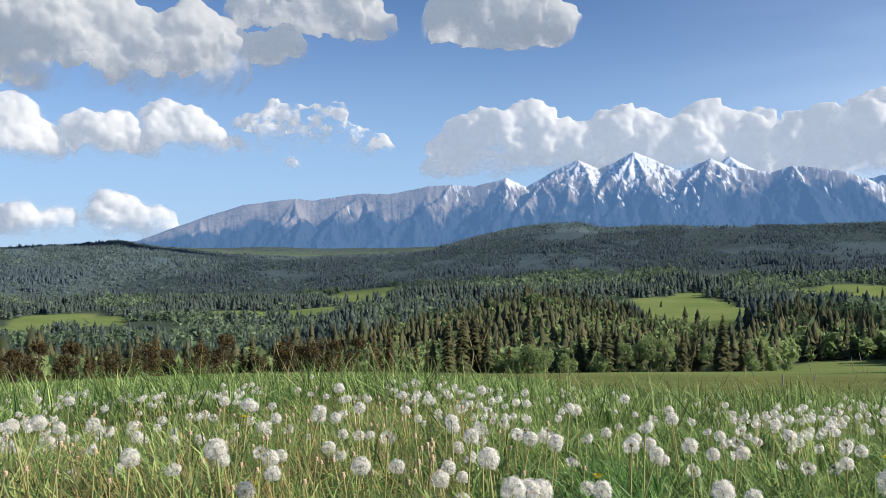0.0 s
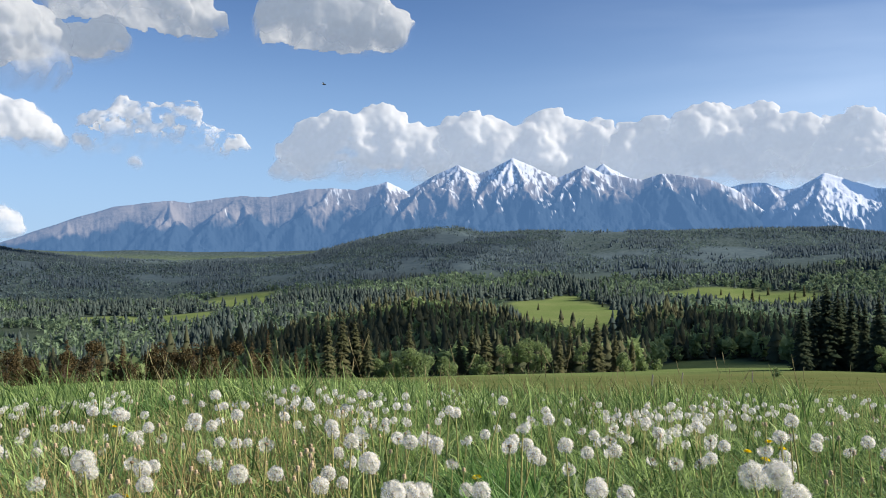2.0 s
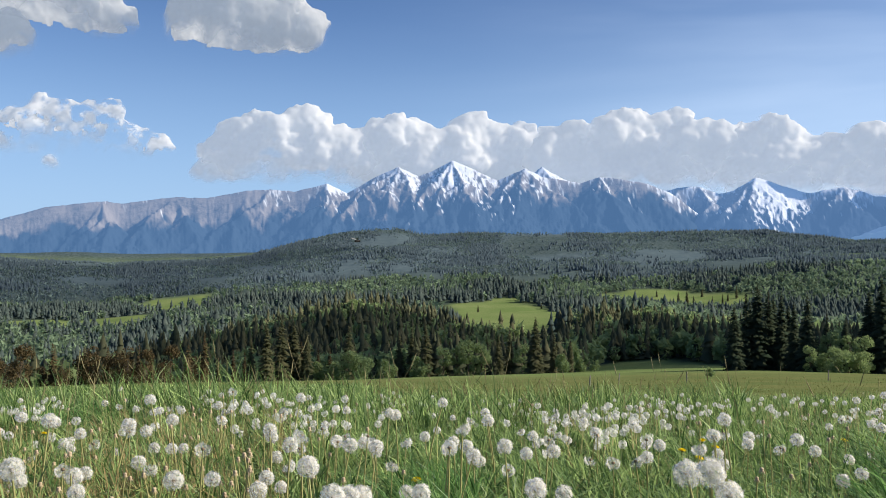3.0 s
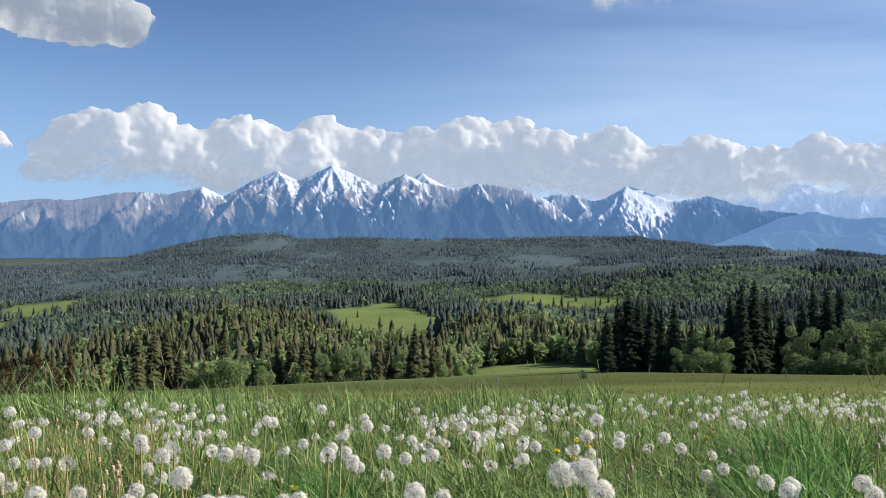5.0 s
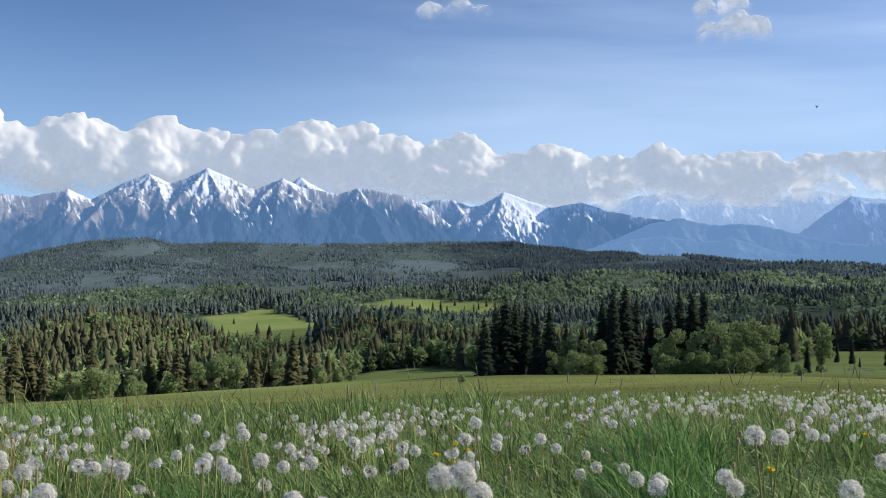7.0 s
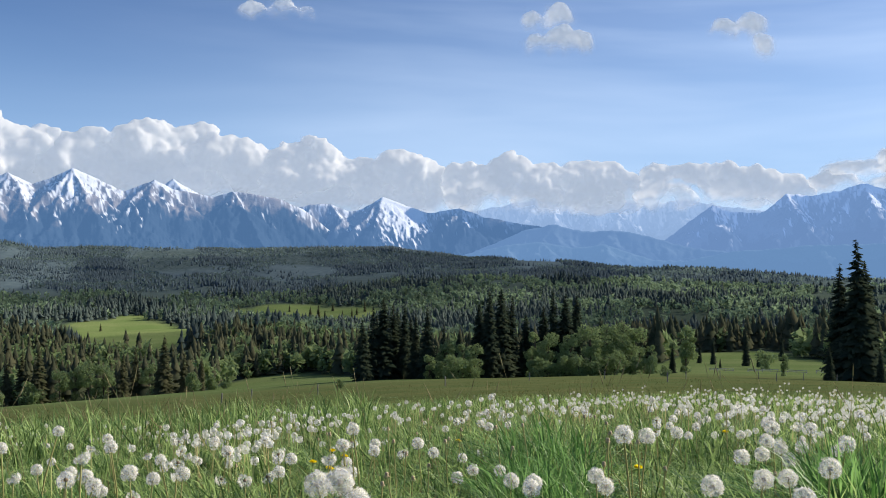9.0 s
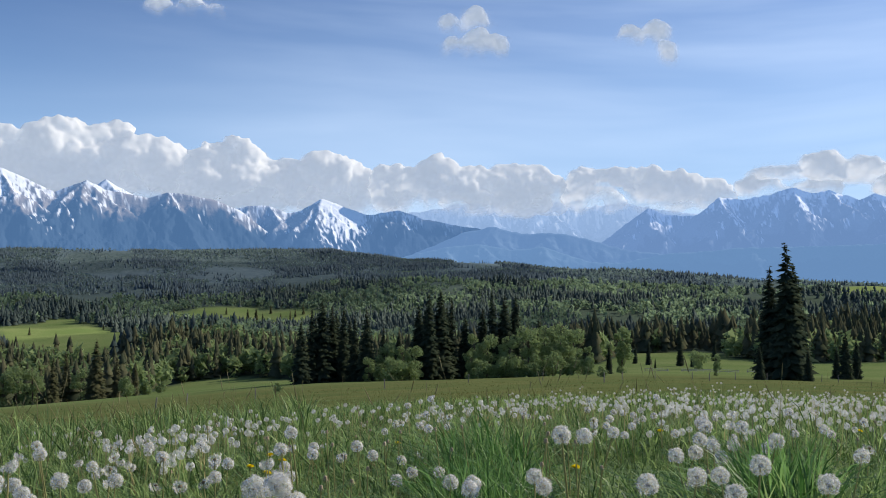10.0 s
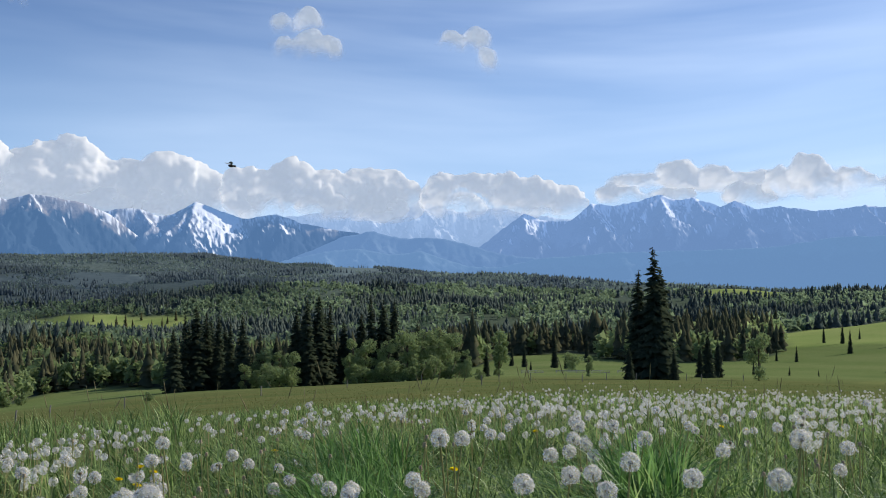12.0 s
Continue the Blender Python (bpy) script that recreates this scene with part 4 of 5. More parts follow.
# the tall pair and the trees beside it
for b, r, h, s in [(58.05, 190, 22.5, 2), (59.05, 186, 26.5, 0), (59.35, 190, 23, 3)]:
    plant(spruces[s], b, r, h / 22, g.uniform(0, 360), "tall dark spruce standing alone in the meadow", "spruce tree", "tall spruces in the meadow")
for b, r, h in [(57.5, 172, 6.0), (60.2, 172, 5.5)]:
    plant(spruces[3], b, r, h / 22, g.uniform(0, 360), "small young spruce beside taller trees", "spruce tree")
for b, r, h in [(62.2, 235, 11.5), (62.75, 245, 10), (61.7, 245, 8)]:
    plant(spruces[1], b, r, h / 22, g.uniform(0, 360), "dark spruce at the edge of the meadow", "spruce tree")
plant(birches[1], 65.1, 205, 0.75, 40, "spreading birch at the meadow's edge", "birch tree")
plant(birches[2], 55.0, 240, 0.42, 10, "small round tree in thin leaf by the fence", "birch tree")
plant(bushes[0], 48.2, 190, 0.32, 0, "low bush in the open field", "bush")
plant(bushes[0], 27.9, 150, 0.21, 0, "low bush in the open field", "bush")
plant(spruces[1], 72.6, 90, 0.33, 0, "dark spruce close by the meadow", "spruce tree")
# scattered trees on the pasture slope
for b, r, h in [(63.9, 560, 9), (66.1, 480, 7.5), (67.2, 470, 9), (68.7, 620, 12), (69.7, 600, 14), (70.1, 520, 14), (70.6, 640, 8), (72.2, 560, 12),
                (64.8, 330, 5.5), (66.8, 320, 3.6), (68.4, 310, 2.6), (74, 520, 10), (75.3, 600, 11)]:
    plant(spruces[4], b, r, h / 22 * 0.9, g.uniform(0, 360), "young spruce alone on the sunny pasture", "spruce tree", "scattered trees on the pasture")
# small trees on the green beyond the fence
for b, r, h in [(51.0, 420, 11), (52.9, 400, 14), (51.4, 380, 4), (53.6, 390, 7), (50.2, 440, 10), (54.9, 480, 12)]:
    plant(spruces[2], b, r, h / 22, g.uniform(0, 360), "slim spruce on the green beyond the fence", "spruce tree")
plant(bushes[1], 54.0, 370, 0.9, 0, "pale rounded bush beyond the fence", "bush")

# lone spruces and rows on the upper fields of the valley
for b, r, h in [(21.6, 1430, 17), (22.1, 1400, 15), (23.4, 1440, 18), (24.0, 1420, 13), (25.2, 1460, 12), (26.0, 1450, 19), (26.5, 1440, 22), (26.9, 1430, 15),
                (28.0, 1440, 12), (28.6, 1430, 16), (28.9, 1450, 14), (29.4, 1470, 20), (24.7, 1500, 12), (27.4, 1510, 14), (13.6, 1180, 10), (17.6, 1240, 9)]:
    plant(edge_spruces[int(g.integers(0, 4))], b, r, h / 22, g.uniform(0, 360), "lone spruce on an open green in the valley", "spruce tree", "lone spruces in the valley")
# the edge of the wood below the meadow
for b, r, h, kind in [(-4.3, 330, 8, 3), (-2.5, 318, 5, 3), (0.3, 322, 22, 0), (1.2, 330, 24, 1), (2.0, 335, 23, 3), (2.8, 330, 19, 0), (-0.6, 340, 18, 2), (5.4, 352, 22, 1),
                      (8.6, 360, 19, 2), (9.4, 362, 21, 0), (10.3, 358, 22, 1), (11.2, 362, 17, 2), (14.9, 358, 17, 0), (15.6, 362, 19, 2),
                      (17.2, 345, 21.5, 3), (18.4, 352, 15, 0), (19.4, 360, 13, 2)]:
    proto = edge_spruces[kind]
    plant(proto, b, r, h / 22, g.uniform(0, 360), "spruce at the edge of the wood", "spruce tree", "edge of the wood")
for b, r, h, kind in [(3.6, 332, 8, 0), (5.4, 326, 11, 1), (6.2, 325, 9, 1), (7.9, 330, 8, 0), (9.9, 345, 9, 0), (12.3, 350, 13, 1), (13.0, 348, 14, 1), (13.8, 350, 13, 1),
                      (16.4, 350, 12, 1), (18.9, 340, 8, 0), (20.0, 350, 6, 0), (20.9, 360, 5, 0), (4.4, 330, 7, 1), (11.4, 346, 12, 1)]:
    proto = bushes[kind] if h < 10 else birches[kind]
    plant(proto, b, r, h / (8 if h < 10 else 14), g.uniform(0, 360), "pale green leafy tree at the edge of the wood",
          "bush" if h < 10 else "birch tree", "leafy edge of the wood")
for k in range(46):
    b = -29 + 25.5 * k / 45 + g.uniform(-0.25, 0.25)
    if k % 5 in (1, 2, 4):
        plant(shrubs[k % 3], b, g.uniform(255, 290), g.uniform(0.7, 1.15), g.uniform(0, 360), "bare brown alder below the crest of the meadow", "alder tree", "bare alders")
        continue
    plant(browns[k % 3], b, g.uniform(262, 300), g.uniform(0.60, 1.0), g.uniform(0, 360),
          "browned spruce below the crest of the meadow", "spruce tree", "browned spruces")
for k in range(10):
    plant(browns[k % 3], -3.5 + 9 * k / 10 + g.uniform(-0.4, 0.4), g.uniform(350, 380), g.uniform(0.7, 0.95), g.uniform(0, 360),
          "browned spruce below the crest of the meadow", "spruce tree", "browned spruces")
for proto in spruces + edge_spruces + browns + shrubs + birches + bushes:
    drop_proto(proto)


# ---- the woods beyond, as joined small trees ----
def scatter(seed, r0, r1, spacing, b0=-34, b1=82):
    g = rng(seed)
    n = int(math.radians(b1 - b0) * (r1 * r1 - r0 * r0) / 2 / spacing ** 2)
    r = np.sqrt(g.uniform(r0 * r0, r1 * r1, n))
    b = g.uniform(b0, b1, n)
    x, y = r * np.sin(np.radians(b)), r * np.cos(np.radians(b))
    stand = fbm(x / (45 + r * 0.03), y / (45 + r * 0.03), 0, 4, 83)
    keep = (wooded(b, r) > g.uniform(0.2, 0.9, n)) & (stand > g.uniform(0.28, 0.56, n)) & (cleared_and_hazed(b, r) < g.uniform(0.05, 1.3, n))
    return b[keep], r[keep]


def leaf_share(b, r):
    """The share of broadleaved trees, in drifts."""
    x, y = r * np.sin(np.radians(b)), r * np.cos(np.radians(b))
    n = fbm(x / 130, y / 130, 0, 3, 71)
    hill = np.clip((b - 20) / 25, 0, 1) * np.clip((r - 1300) / 300, 0, 1) * 0.06 + np.clip((4 - b) / 12, 0, 1) * np.clip((r - 420) / 150, 0, 1) * np.clip((1350 - r) / 200, 0, 1) * 0.07
    return np.clip((n - 0.455 + hill) / 0.10, 0.10, np.where(r < 760, 0.55, 0.8))


def forest(name, label, seed, r0, r1, spacing, tiers, points, leaves, conifer, leafmat, size):
    g = rng(seed)
    b, r = scatter(seed, r0, r1, spacing)
    z = land(b, r)
    x, y = r * np.sin(np.radians(b)), r * np.cos(np.radians(b))
    leafy_here = g.random(len(b)) < leaf_share(b, r)
    base = np.stack((x, y, z - 0.4), -1)
    # conifers: tiers of ragged skirts
    c = base[~leafy_here]
    n = len(c)
    h = size * g.uniform(0.62, 1.2, n) * (0.35 + 1.3 * fbm(c[:, 0] / 110, c[:, 1] / 110, 0, 3, 5))
    spread = h * g.uniform(0.16, 0.29, n) * (1.0 if tiers > 5 else 1.3)
    a0 = g.uniform(0, 6.283, n)
    V, T = [], []
    for k in range(tiers):
        f0, f1 = 0.1 + 0.78 * k / tiers, min(1.0, 0.1 + 0.78 * (k + 1) / tiers + 0.16)
        apex = c + np.stack((0 * h, 0 * h, f1 * h), -1)
        ring = [apex]
        for p in range(points):
            a = a0 + k * 0.7 + 6.283 * p / points + g.uniform(-0.25, 0.25, n)
            rad = spread * (1 - f0) ** 0.85 * g.uniform(0.45, 1.3, n)
            ring.append(c + np.stack((rad * np.cos(a), rad * np.sin(a), (f0 + g.uniform(-0.07, 0.06, n)) * h), -1))
        start = sum(len(v) for v in V)
        V.append(np.stack(ring, 1).reshape(-1, 3))
        i = start + np.arange(n)[:, None] * (points + 1)
        for p in range(points):
            T.append(np.concatenate((i, i + 1 + p, i + 1 + (p + 1) % points), 1))
    me = mesh_of(name, np.concatenate(V), [np.concatenate(T)], conifer)
    tagged(new(name, me), label, "forest", kind="stuff")
    # broadleaved trees: loose clumps
    c = base[leafy_here]
    n = len(c)
    h = size * g.uniform(0.5, 0.85, n)
    d = g.normal(size=(n, leaves, 3))
    d /= np.linalg.norm(d, axis=2, keepdims=True)
    q = c[:, None] + [0, 0, 0] + d * np.stack((h * 0.27, h * 0.27, h * 0.42), -1)[:, None] * g.uniform(0.6, 1.08, (n, leaves, 1))
    q[:, :, 2] += h[:, None] * 0.55
    s = (h * 0.17)[:, None, None] * (1.7 if leaves < 8 else 1.2 if leaves < 30 else 0.74 if leaves > 45 else 1.0)
    e1, e2 = g.normal(size=(n, leaves, 3)) * s * 0.7, g.normal(size=(n, leaves, 3)) * s * 0.7
    v = np.stack((q - e1, q + e1 * 0.4 + e2, q + e1 * 0.6 - e2), 2).reshape(-1, 3)
    me = mesh_of(name + "_leafy", v, [np.arange(n * leaves * 3).reshape(-1, 3)], leafmat)
    tagged(new("leafy_" + name, me), label.replace("spruce", "broadleaf"), "forest", kind="stuff")


forest("near_forest", "dense dark spruce wood in the valley", 401, 340, 760, 6.0, 6, 6, 50, WOOD_SPRUCE, BIRCH, 20)
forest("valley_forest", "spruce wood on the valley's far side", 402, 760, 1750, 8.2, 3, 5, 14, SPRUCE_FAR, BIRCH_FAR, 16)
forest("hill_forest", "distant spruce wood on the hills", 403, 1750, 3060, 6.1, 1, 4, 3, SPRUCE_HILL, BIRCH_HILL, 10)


# ---- the meadow ----
def blades(name, label, seed, count, r0, r1, tall, wide, segments, material, b0=-31, b1=77, clump=0.0, lean=0.35):
    """Grass blades as joined slim curved strips."""
    g = rng(seed)
    r = r0 * (r1 / r0) ** g.random(count)
    b = g.uniform(b0, b1, count)
    x, y = r * np.sin(np.radians(b)), r * np.cos(np.radians(b))
    patch = fbm(x / 0.55, y / 0.55, 0, 3, 61)
    if clump:
        keep = patch > clump + g.uniform(-0.08, 0.08, count)
        x, y, r, b, patch = x[keep], y[keep], r[keep], b[keep], patch[keep]
        count = len(x)
    z = land(b, r) - 0.01
    h = tall * g.uniform(0.55, 1.25, count) * (0.55 + 0.95 * patch)
    w = wide * g.uniform(0.7, 1.4, count) * (1 + r / 9)
    a, tilt = g.uniform(0, 6.283, count), lean * g.gamma(2.0, 0.5, count)
    wind = 0.25
    dx, dy = np.cos(a) * tilt - wind * 0.4, np.sin(a) * tilt
    face = g.uniform(0, 6.283, count)
    V = []
    droop = np.clip(0.25 + 0.35 * tilt, 0.2, 0.75)
    for k in range(segments + 1):
        f = k / segments
        bend = f ** 1.7
        cx, cy, cz = x + dx * h * bend, y + dy * h * bend, z + h * (f - droop * f ** 2.4)
        if k == segments:
            V.append(np.stack((cx, cy, cz), -1))
            break
        ww = w * (1 - 0.5 * f) / 2
        tw = face + 0.9 * f
        V += [np.stack((cx - np.cos(tw) * ww, cy - np.sin(tw) * ww, cz), -1), np.stack((cx + np.cos(tw) * ww, cy + np.sin(tw) * ww, cz), -1)]
    m = 2 * segments + 1
    verts = np.stack(V, 1).reshape(-1, 3)
    i = np.arange(count)[:, None] * m
    quads = [np.concatenate((i + 2 * k, i + 2 * k + 1, i + 2 * k + 3, i + 2 * k + 2), 1) for k in range(segments - 1)]
    tris = np.concatenate((i + m - 3, i + m - 2, i + m - 1), 1)
    me = mesh_of(name, verts, [np.concatenate(quads), tris], material, smooth=True)
    return tagged(new(name, me), label, "grass", kind="stuff")


blades("meadow_grass", "thick fresh green meadow grass", 501, 84000, 1.0, 6.0, 0.325, 0.0050, 3, GRASS, lean=0.75)
blades("far_meadow_grass", "fresh green grass along the meadow's crest", 502, 64000, 4.5, 28, 0.30, 0.0042, 2, GRASS, lean=0.5)
blades("tall_grass", "taller tufts of lush green grass", 503, 24000, 2.4, 14, 0.36, 0.0046, 3, GRASS, clump=0.56, lean=0.6)
blades("tall_tufts", "tall seeding tufts of grass along the brow", 507, 26000, 6.0, 17, 0.58, 0.0052, 3, GRASS, b0=-31, b1=30, clump=0.57, lean=0.4)
blades("crest_grass", "lush grass standing along the brow of the meadow", 506, 16000, 16, 75, 0.40, 0.0050, 2, GRASS, b0=-31, b1=7)
blades("rear_meadow_grass", "thick fresh green meadow grass", 508, 15000, 0.7, 9.0, 0.26, 0.0090, 2, GRASS, b0=76, b1=330)
blades("dry_grass", "pale dry straw among the grass", 504, 13000, 1.0, 14, 0.29, 0.0032, 2, DRY_GRASS, b1=48, lean=0.45)

blades("straw_stalks", "clumps of pale straw and old flower stalks", 509, 15000, 1.2, 7.0, 0.31, 0.0036, 2, DRY_GRASS, b1=2, clump=0.52, lean=0.22)
for k, (b0, b1, r0, r1, count) in enumerate([(-13, -8.5, 6.0, 9.0, 2600), (38.5, 44, 2.3, 3.9, 2600), (56.5, 60.5, 2.2, 3.2, 1800), (9, 14, 2.0, 3.0, 1800), (-30, -25, 6, 9, 1800)]):
    blades("grass_tuft", "lush dark green tuft standing above the meadow", 520 + k, count, r0, r1, 0.40, 0.0050, 3, TUFT_GRASS, b0=b0, b1=b1, lean=0.55)
blades("field_grass", "coarse green and straw grass of the lower field", 505, 26000, 13, 130, 0.12, 0.0055, 2, FIELD_GRASS, lean=0.5)


def seed_head(seed, count=95, radius=0.0195, share=1.0):
    """A dandelion clock: rays with a small parachute each. share: how much of the ball is left."""
    g = rng(seed)
    fluff, seeds = Soup(), Soup()
    k = np.arange(count) + 0.5
    th, ph = np.arccos(1 - 2 * k / count), k * 2.39996
    for t, p in zip(th, ph):
        d = np.array([math.sin(t) * math.cos(p), math.sin(t) * math.sin(p), math.cos(t)]) + g.normal(0, 0.09, 3)
        d /= np.linalg.norm(d)
        if d[2] < -0.8 or (share < 1 and d @ np.array([0.6, 0.1, 0.79]) > 2 * share - 1 + g.uniform(-0.15, 0.15)):
            continue
        u = np.cross(d, [0.3, 0.2, 0.93])
        u /= np.linalg.norm(u)
        v = np.cross(d, u)
        rr = radius * g.uniform(0.92, 1.06)
        fluff.add([d * 0.2 * rr + u * 0.0003, d * 0.2 * rr - u * 0.0003, d * 0.80 * rr], [(0, 1, 2)])
        hub = d * 0.80 * rr
        a0, n = g.uniform(0, 6.28), 6
        rim = [hub + d * g.uniform(0.02, 0.34) * rr + (u * math.cos(a0 + 6.2832 * q / n) + v * math.sin(a0 + 6.2832 * q / n)) * g.uniform(0.20, 0.46) * rr for q in range(n)]
        fluff.add([hub] + rim, [(0, 1 + q, 1 + (q + 1) % n) for q in range(n)])
    v, f = ICO[1]
    seeds.add(v * radius * 0.30 * [1, 1, 0.8], f)
    return fluff.mesh("seed_head", FLUFF), seeds.mesh("receptacle", SEED)


def stem_mesh(h, bend, seed):
    pts = [(bend * (f ** 2 - 1) * h, bend * 0.4 * (f - 1) * h, h * (f - 1)) for f in (-0.06, 0.3, 0.65, 1.0)]
    v, q = tube(pts, [0.0026, 0.0023, 0.0020, 0.0017], 5)
    return mesh_of("stem", v, q, STEM, True)


def build_dandelion(h, bend, heads, seed):
    """The origin is at the foot of the stem."""
    ob = new("dandelion_clock")
    me = stem_mesh(h, bend, seed)
    me.transform(Matrix.Translation((bend * h, bend * 0.4 * h, h)))
    part("stem", me, ob)
    m = Matrix.Translation((bend * h, bend * 0.4 * h, h + 0.001))
    ball = part("seed_head", heads[0], ob, "white downy ball of parachute seeds")
    ball.matrix_basis = m @ pose(0, 0, 0, seed * 7 % 20 - 10, seed * 13 % 24 - 12, seed * 40)
    part("receptacle", heads[1], ball, "small brown centre")
    return ob


HEADS = [seed_head(600, 105, 0.0186), seed_head(601, 95, 0.0172), seed_head(602, 110, 0.0198), seed_head(603, 95, 0.0192, 0.6), seed_head(604, 95, 0.019, 0.42)]
PROTOS = [build_dandelion(0.30, bend, HEADS[k % 5], k) for k, bend in enumerate([0.05, -0.10, 0.14, 0.02, -0.05, 0.2, -0.16, 0.08, -0.02, 0.1])]


def dandelion(kind, bearing, r, h, turn):
    k = h / 0.30
    ob = copy_thing(PROTOS[kind], pose(*at(bearing, r, ground_at(bearing, r)), 0, 0, turn))
    for o in ob.children:  # the stem grows, the head keeps its size
        if o.name.startswith("stem"):
            o.scale = (k, k, k)
        else:
            o.location = o.location * k
    whole = kind % 5 < 3
    return tagged(ob, "dandelion gone to a full white seed ball" if whole else "dandelion clock with part of its seeds blown off",
                  "dandelion", "dandelion clocks")


g = rng(9)
CLOCKS_A = [
    (4.0, 1.67, .35), (-13.4, 1.76, .37), (-19.5, 1.67, .35), (-12.5, 2.19, .30), (-11.4, 2.34, .29), (-5.9, 1.95, .31), (-4.3, 2.07, .30), (-7.9, 2.70, .27),
    (-9.5, 2.51, .27), (11.4, 2.34, .34), (11.1, 1.85, .28), (13.7, 2.51, .28), (16.8, 1.76, .31), (16.1, 2.51, .31), (4.5, 1.60, .30), (2.1, 2.51, .23),
    (-0.6, 1.95, .29), (-12.3, 2.07, .25), (-0.1, 2.07, .23), (5.7, 2.70, .31), (14.7, 2.93, .39), (-5.6, 3.51, .40), (-5.3, 2.93, .37), (-1.7, 3.51, .31),
    (-9.0, 2.70, .38), (-13.8, 3.51, .37), (10.1, 3.19, .42), (7.8, 3.19, .37), (-25.9, 2.34, .37), (-24.2, 2.34, .37), (-23.0, 3.51, .42),
]
CLOCKS_B = [
    (27.1, 1.15, .355), (28.0, 1.25, .385), (29.3, 1.30, .36), (30.5, 1.20, .35), (4.4, 1.25, .34), (5.6, 1.32, .335), (7.0, 1.30, .33), (16.8, 1.85, .29), (13.8, 2.93, .24), (46.0, 1.95, .39), (44.4, 1.95, .28),
    (40.3, 1.76, .28), (37.2, 2.93, .22), (38.5, 2.34, .24), (36.4, 3.51, .33), (30.1, 3.19, .28), (57.1, 1.76, .33), (56.2, 1.85, .30), (55.2, 1.76, .29),
]
CLOCKS_C = [
    (50.1, 1.76, .29), (52.9, 1.95, .30), (53.9, 2.70, .22), (60.6, 1.85, .31), (66.8, 1.76, .39), (67.1, 1.76, .32), (69.5, 2.93, .24), (52.3, 2.51, .31),
    (54.8, 2.51, .33), (57.1, 2.70, .31), (47.6, 2.70, .35), (46.4, 2.34, .36), (44.7, 2.07, .26), (54.7, 2.70, .36), (38.5, 2.07, .27), (37.1, 2.70, .24), (56.1, 2.93, .36),
]
count = 0
for b, r, h in CLOCKS_A + CLOCKS_B + CLOCKS_C:
    dandelion(int(g.choice([0, 1, 2, 5, 6, 7])), b, r, h, g.uniform(0, 360))
    count += 1
# the rest of the near ones, in loose groups
while count < 262:
    b, r = g.uniform(-29, 74), 2.5 * (7.0 / 2.5) ** g.random()
    if (13 < b < 36 and g.random() < 0.5) or (b > 36 and r < 5 and g.random() < 0.6):
        continue
    for _ in range(int(g.integers(1, 5))):
        bb, rr = b + g.normal(0, 2.2) * 3 / r, r + g.normal(0, 0.18)
        if rr < 2.0:
            continue
        dandelion(int(g.integers(0, 10)), bb, rr, float(np.clip(g.normal(0.285, 0.045), 0.18, 0.40)), g.uniform(0, 360))
        count += 1
for k in range(46):
    b, r = g.uniform(-20, 30), g.uniform(1.9, 3.4)
    dandelion(int(g.integers(0, 10)), b, r, float(np.clip(g.normal(0.31, 0.05), 0.18, 0.40)), g.uniform(0, 360))
for proto in PROTOS:
    drop_proto(proto)


def build_spent(h, bend):
    """A stalk whose seeds have all flown: a bald knob over turned-down bracts."""
    ob = new("spent_dandelion")
    me = stem_mesh(h, bend, 0)
    me.transform(Matrix.Translation((bend * h, bend * 0.4 * h, h)))
    part("stem", me, ob)
    rings = []
    for rad, low, z, z_low in ((0.0032, 1.0, 0.0028, 0.0028), (0.0050, 1.0, 0.0004, 0.0004), (0.0040, 1.0, -0.0022, -0.0022), (0.0090, 0.5, -0.0110, -0.0040)):
        for k in range(18):
            a = 0.34907 * k
            tip = rad if k % 2 == 0 else rad * low
            rings.append((tip * math.cos(a), tip * math.sin(a), z if k % 2 == 0 else z_low))
    quads = [(18 * i + k, 18 * i + (k + 1) % 18, 18 * i + 18 + (k + 1) % 18, 18 * i + 18 + k) for i in range(3) for k in range(18)]
    soup = Soup()
    soup.add(rings + [(0, 0, 0.0036)], [(72, (k + 1) % 18, k) for k in range(18)], quads)
    knob = part("receptacle", soup.mesh("receptacle", KNOB), ob, "bald buff knob with withered bracts")
    knob.location = (bend * h, bend * 0.4 * h, h + 0.001)
    return ob


spent = [build_spent(h, bend) for h, bend in ((0.33, 0.04), (0.29, -0.12), (0.36, 0.10), (0.26, -0.03))]
for k in range(80):
    b, r = (g.uniform(-29, 74), 2.0 * 2.6 ** g.random()) if k % 3 else (g.uniform(-27, 8), 1.9 + 1.6 * g.random())
    for _ in range(int(g.integers(1, 5))):
        bb, rr = b + g.normal(0, 1.6), r + g.normal(0, 0.10)
        tagged(copy_thing(spent[int(g.integers(0, 4))], pose(*at(bb, rr, ground_at(bb, rr)), 0, 0, g.uniform(0, 360))),
               "bare straw-coloured dandelion stalk with its seeds gone", "dandelion", "spent dandelions")
for proto in spent:
    drop_proto(proto)


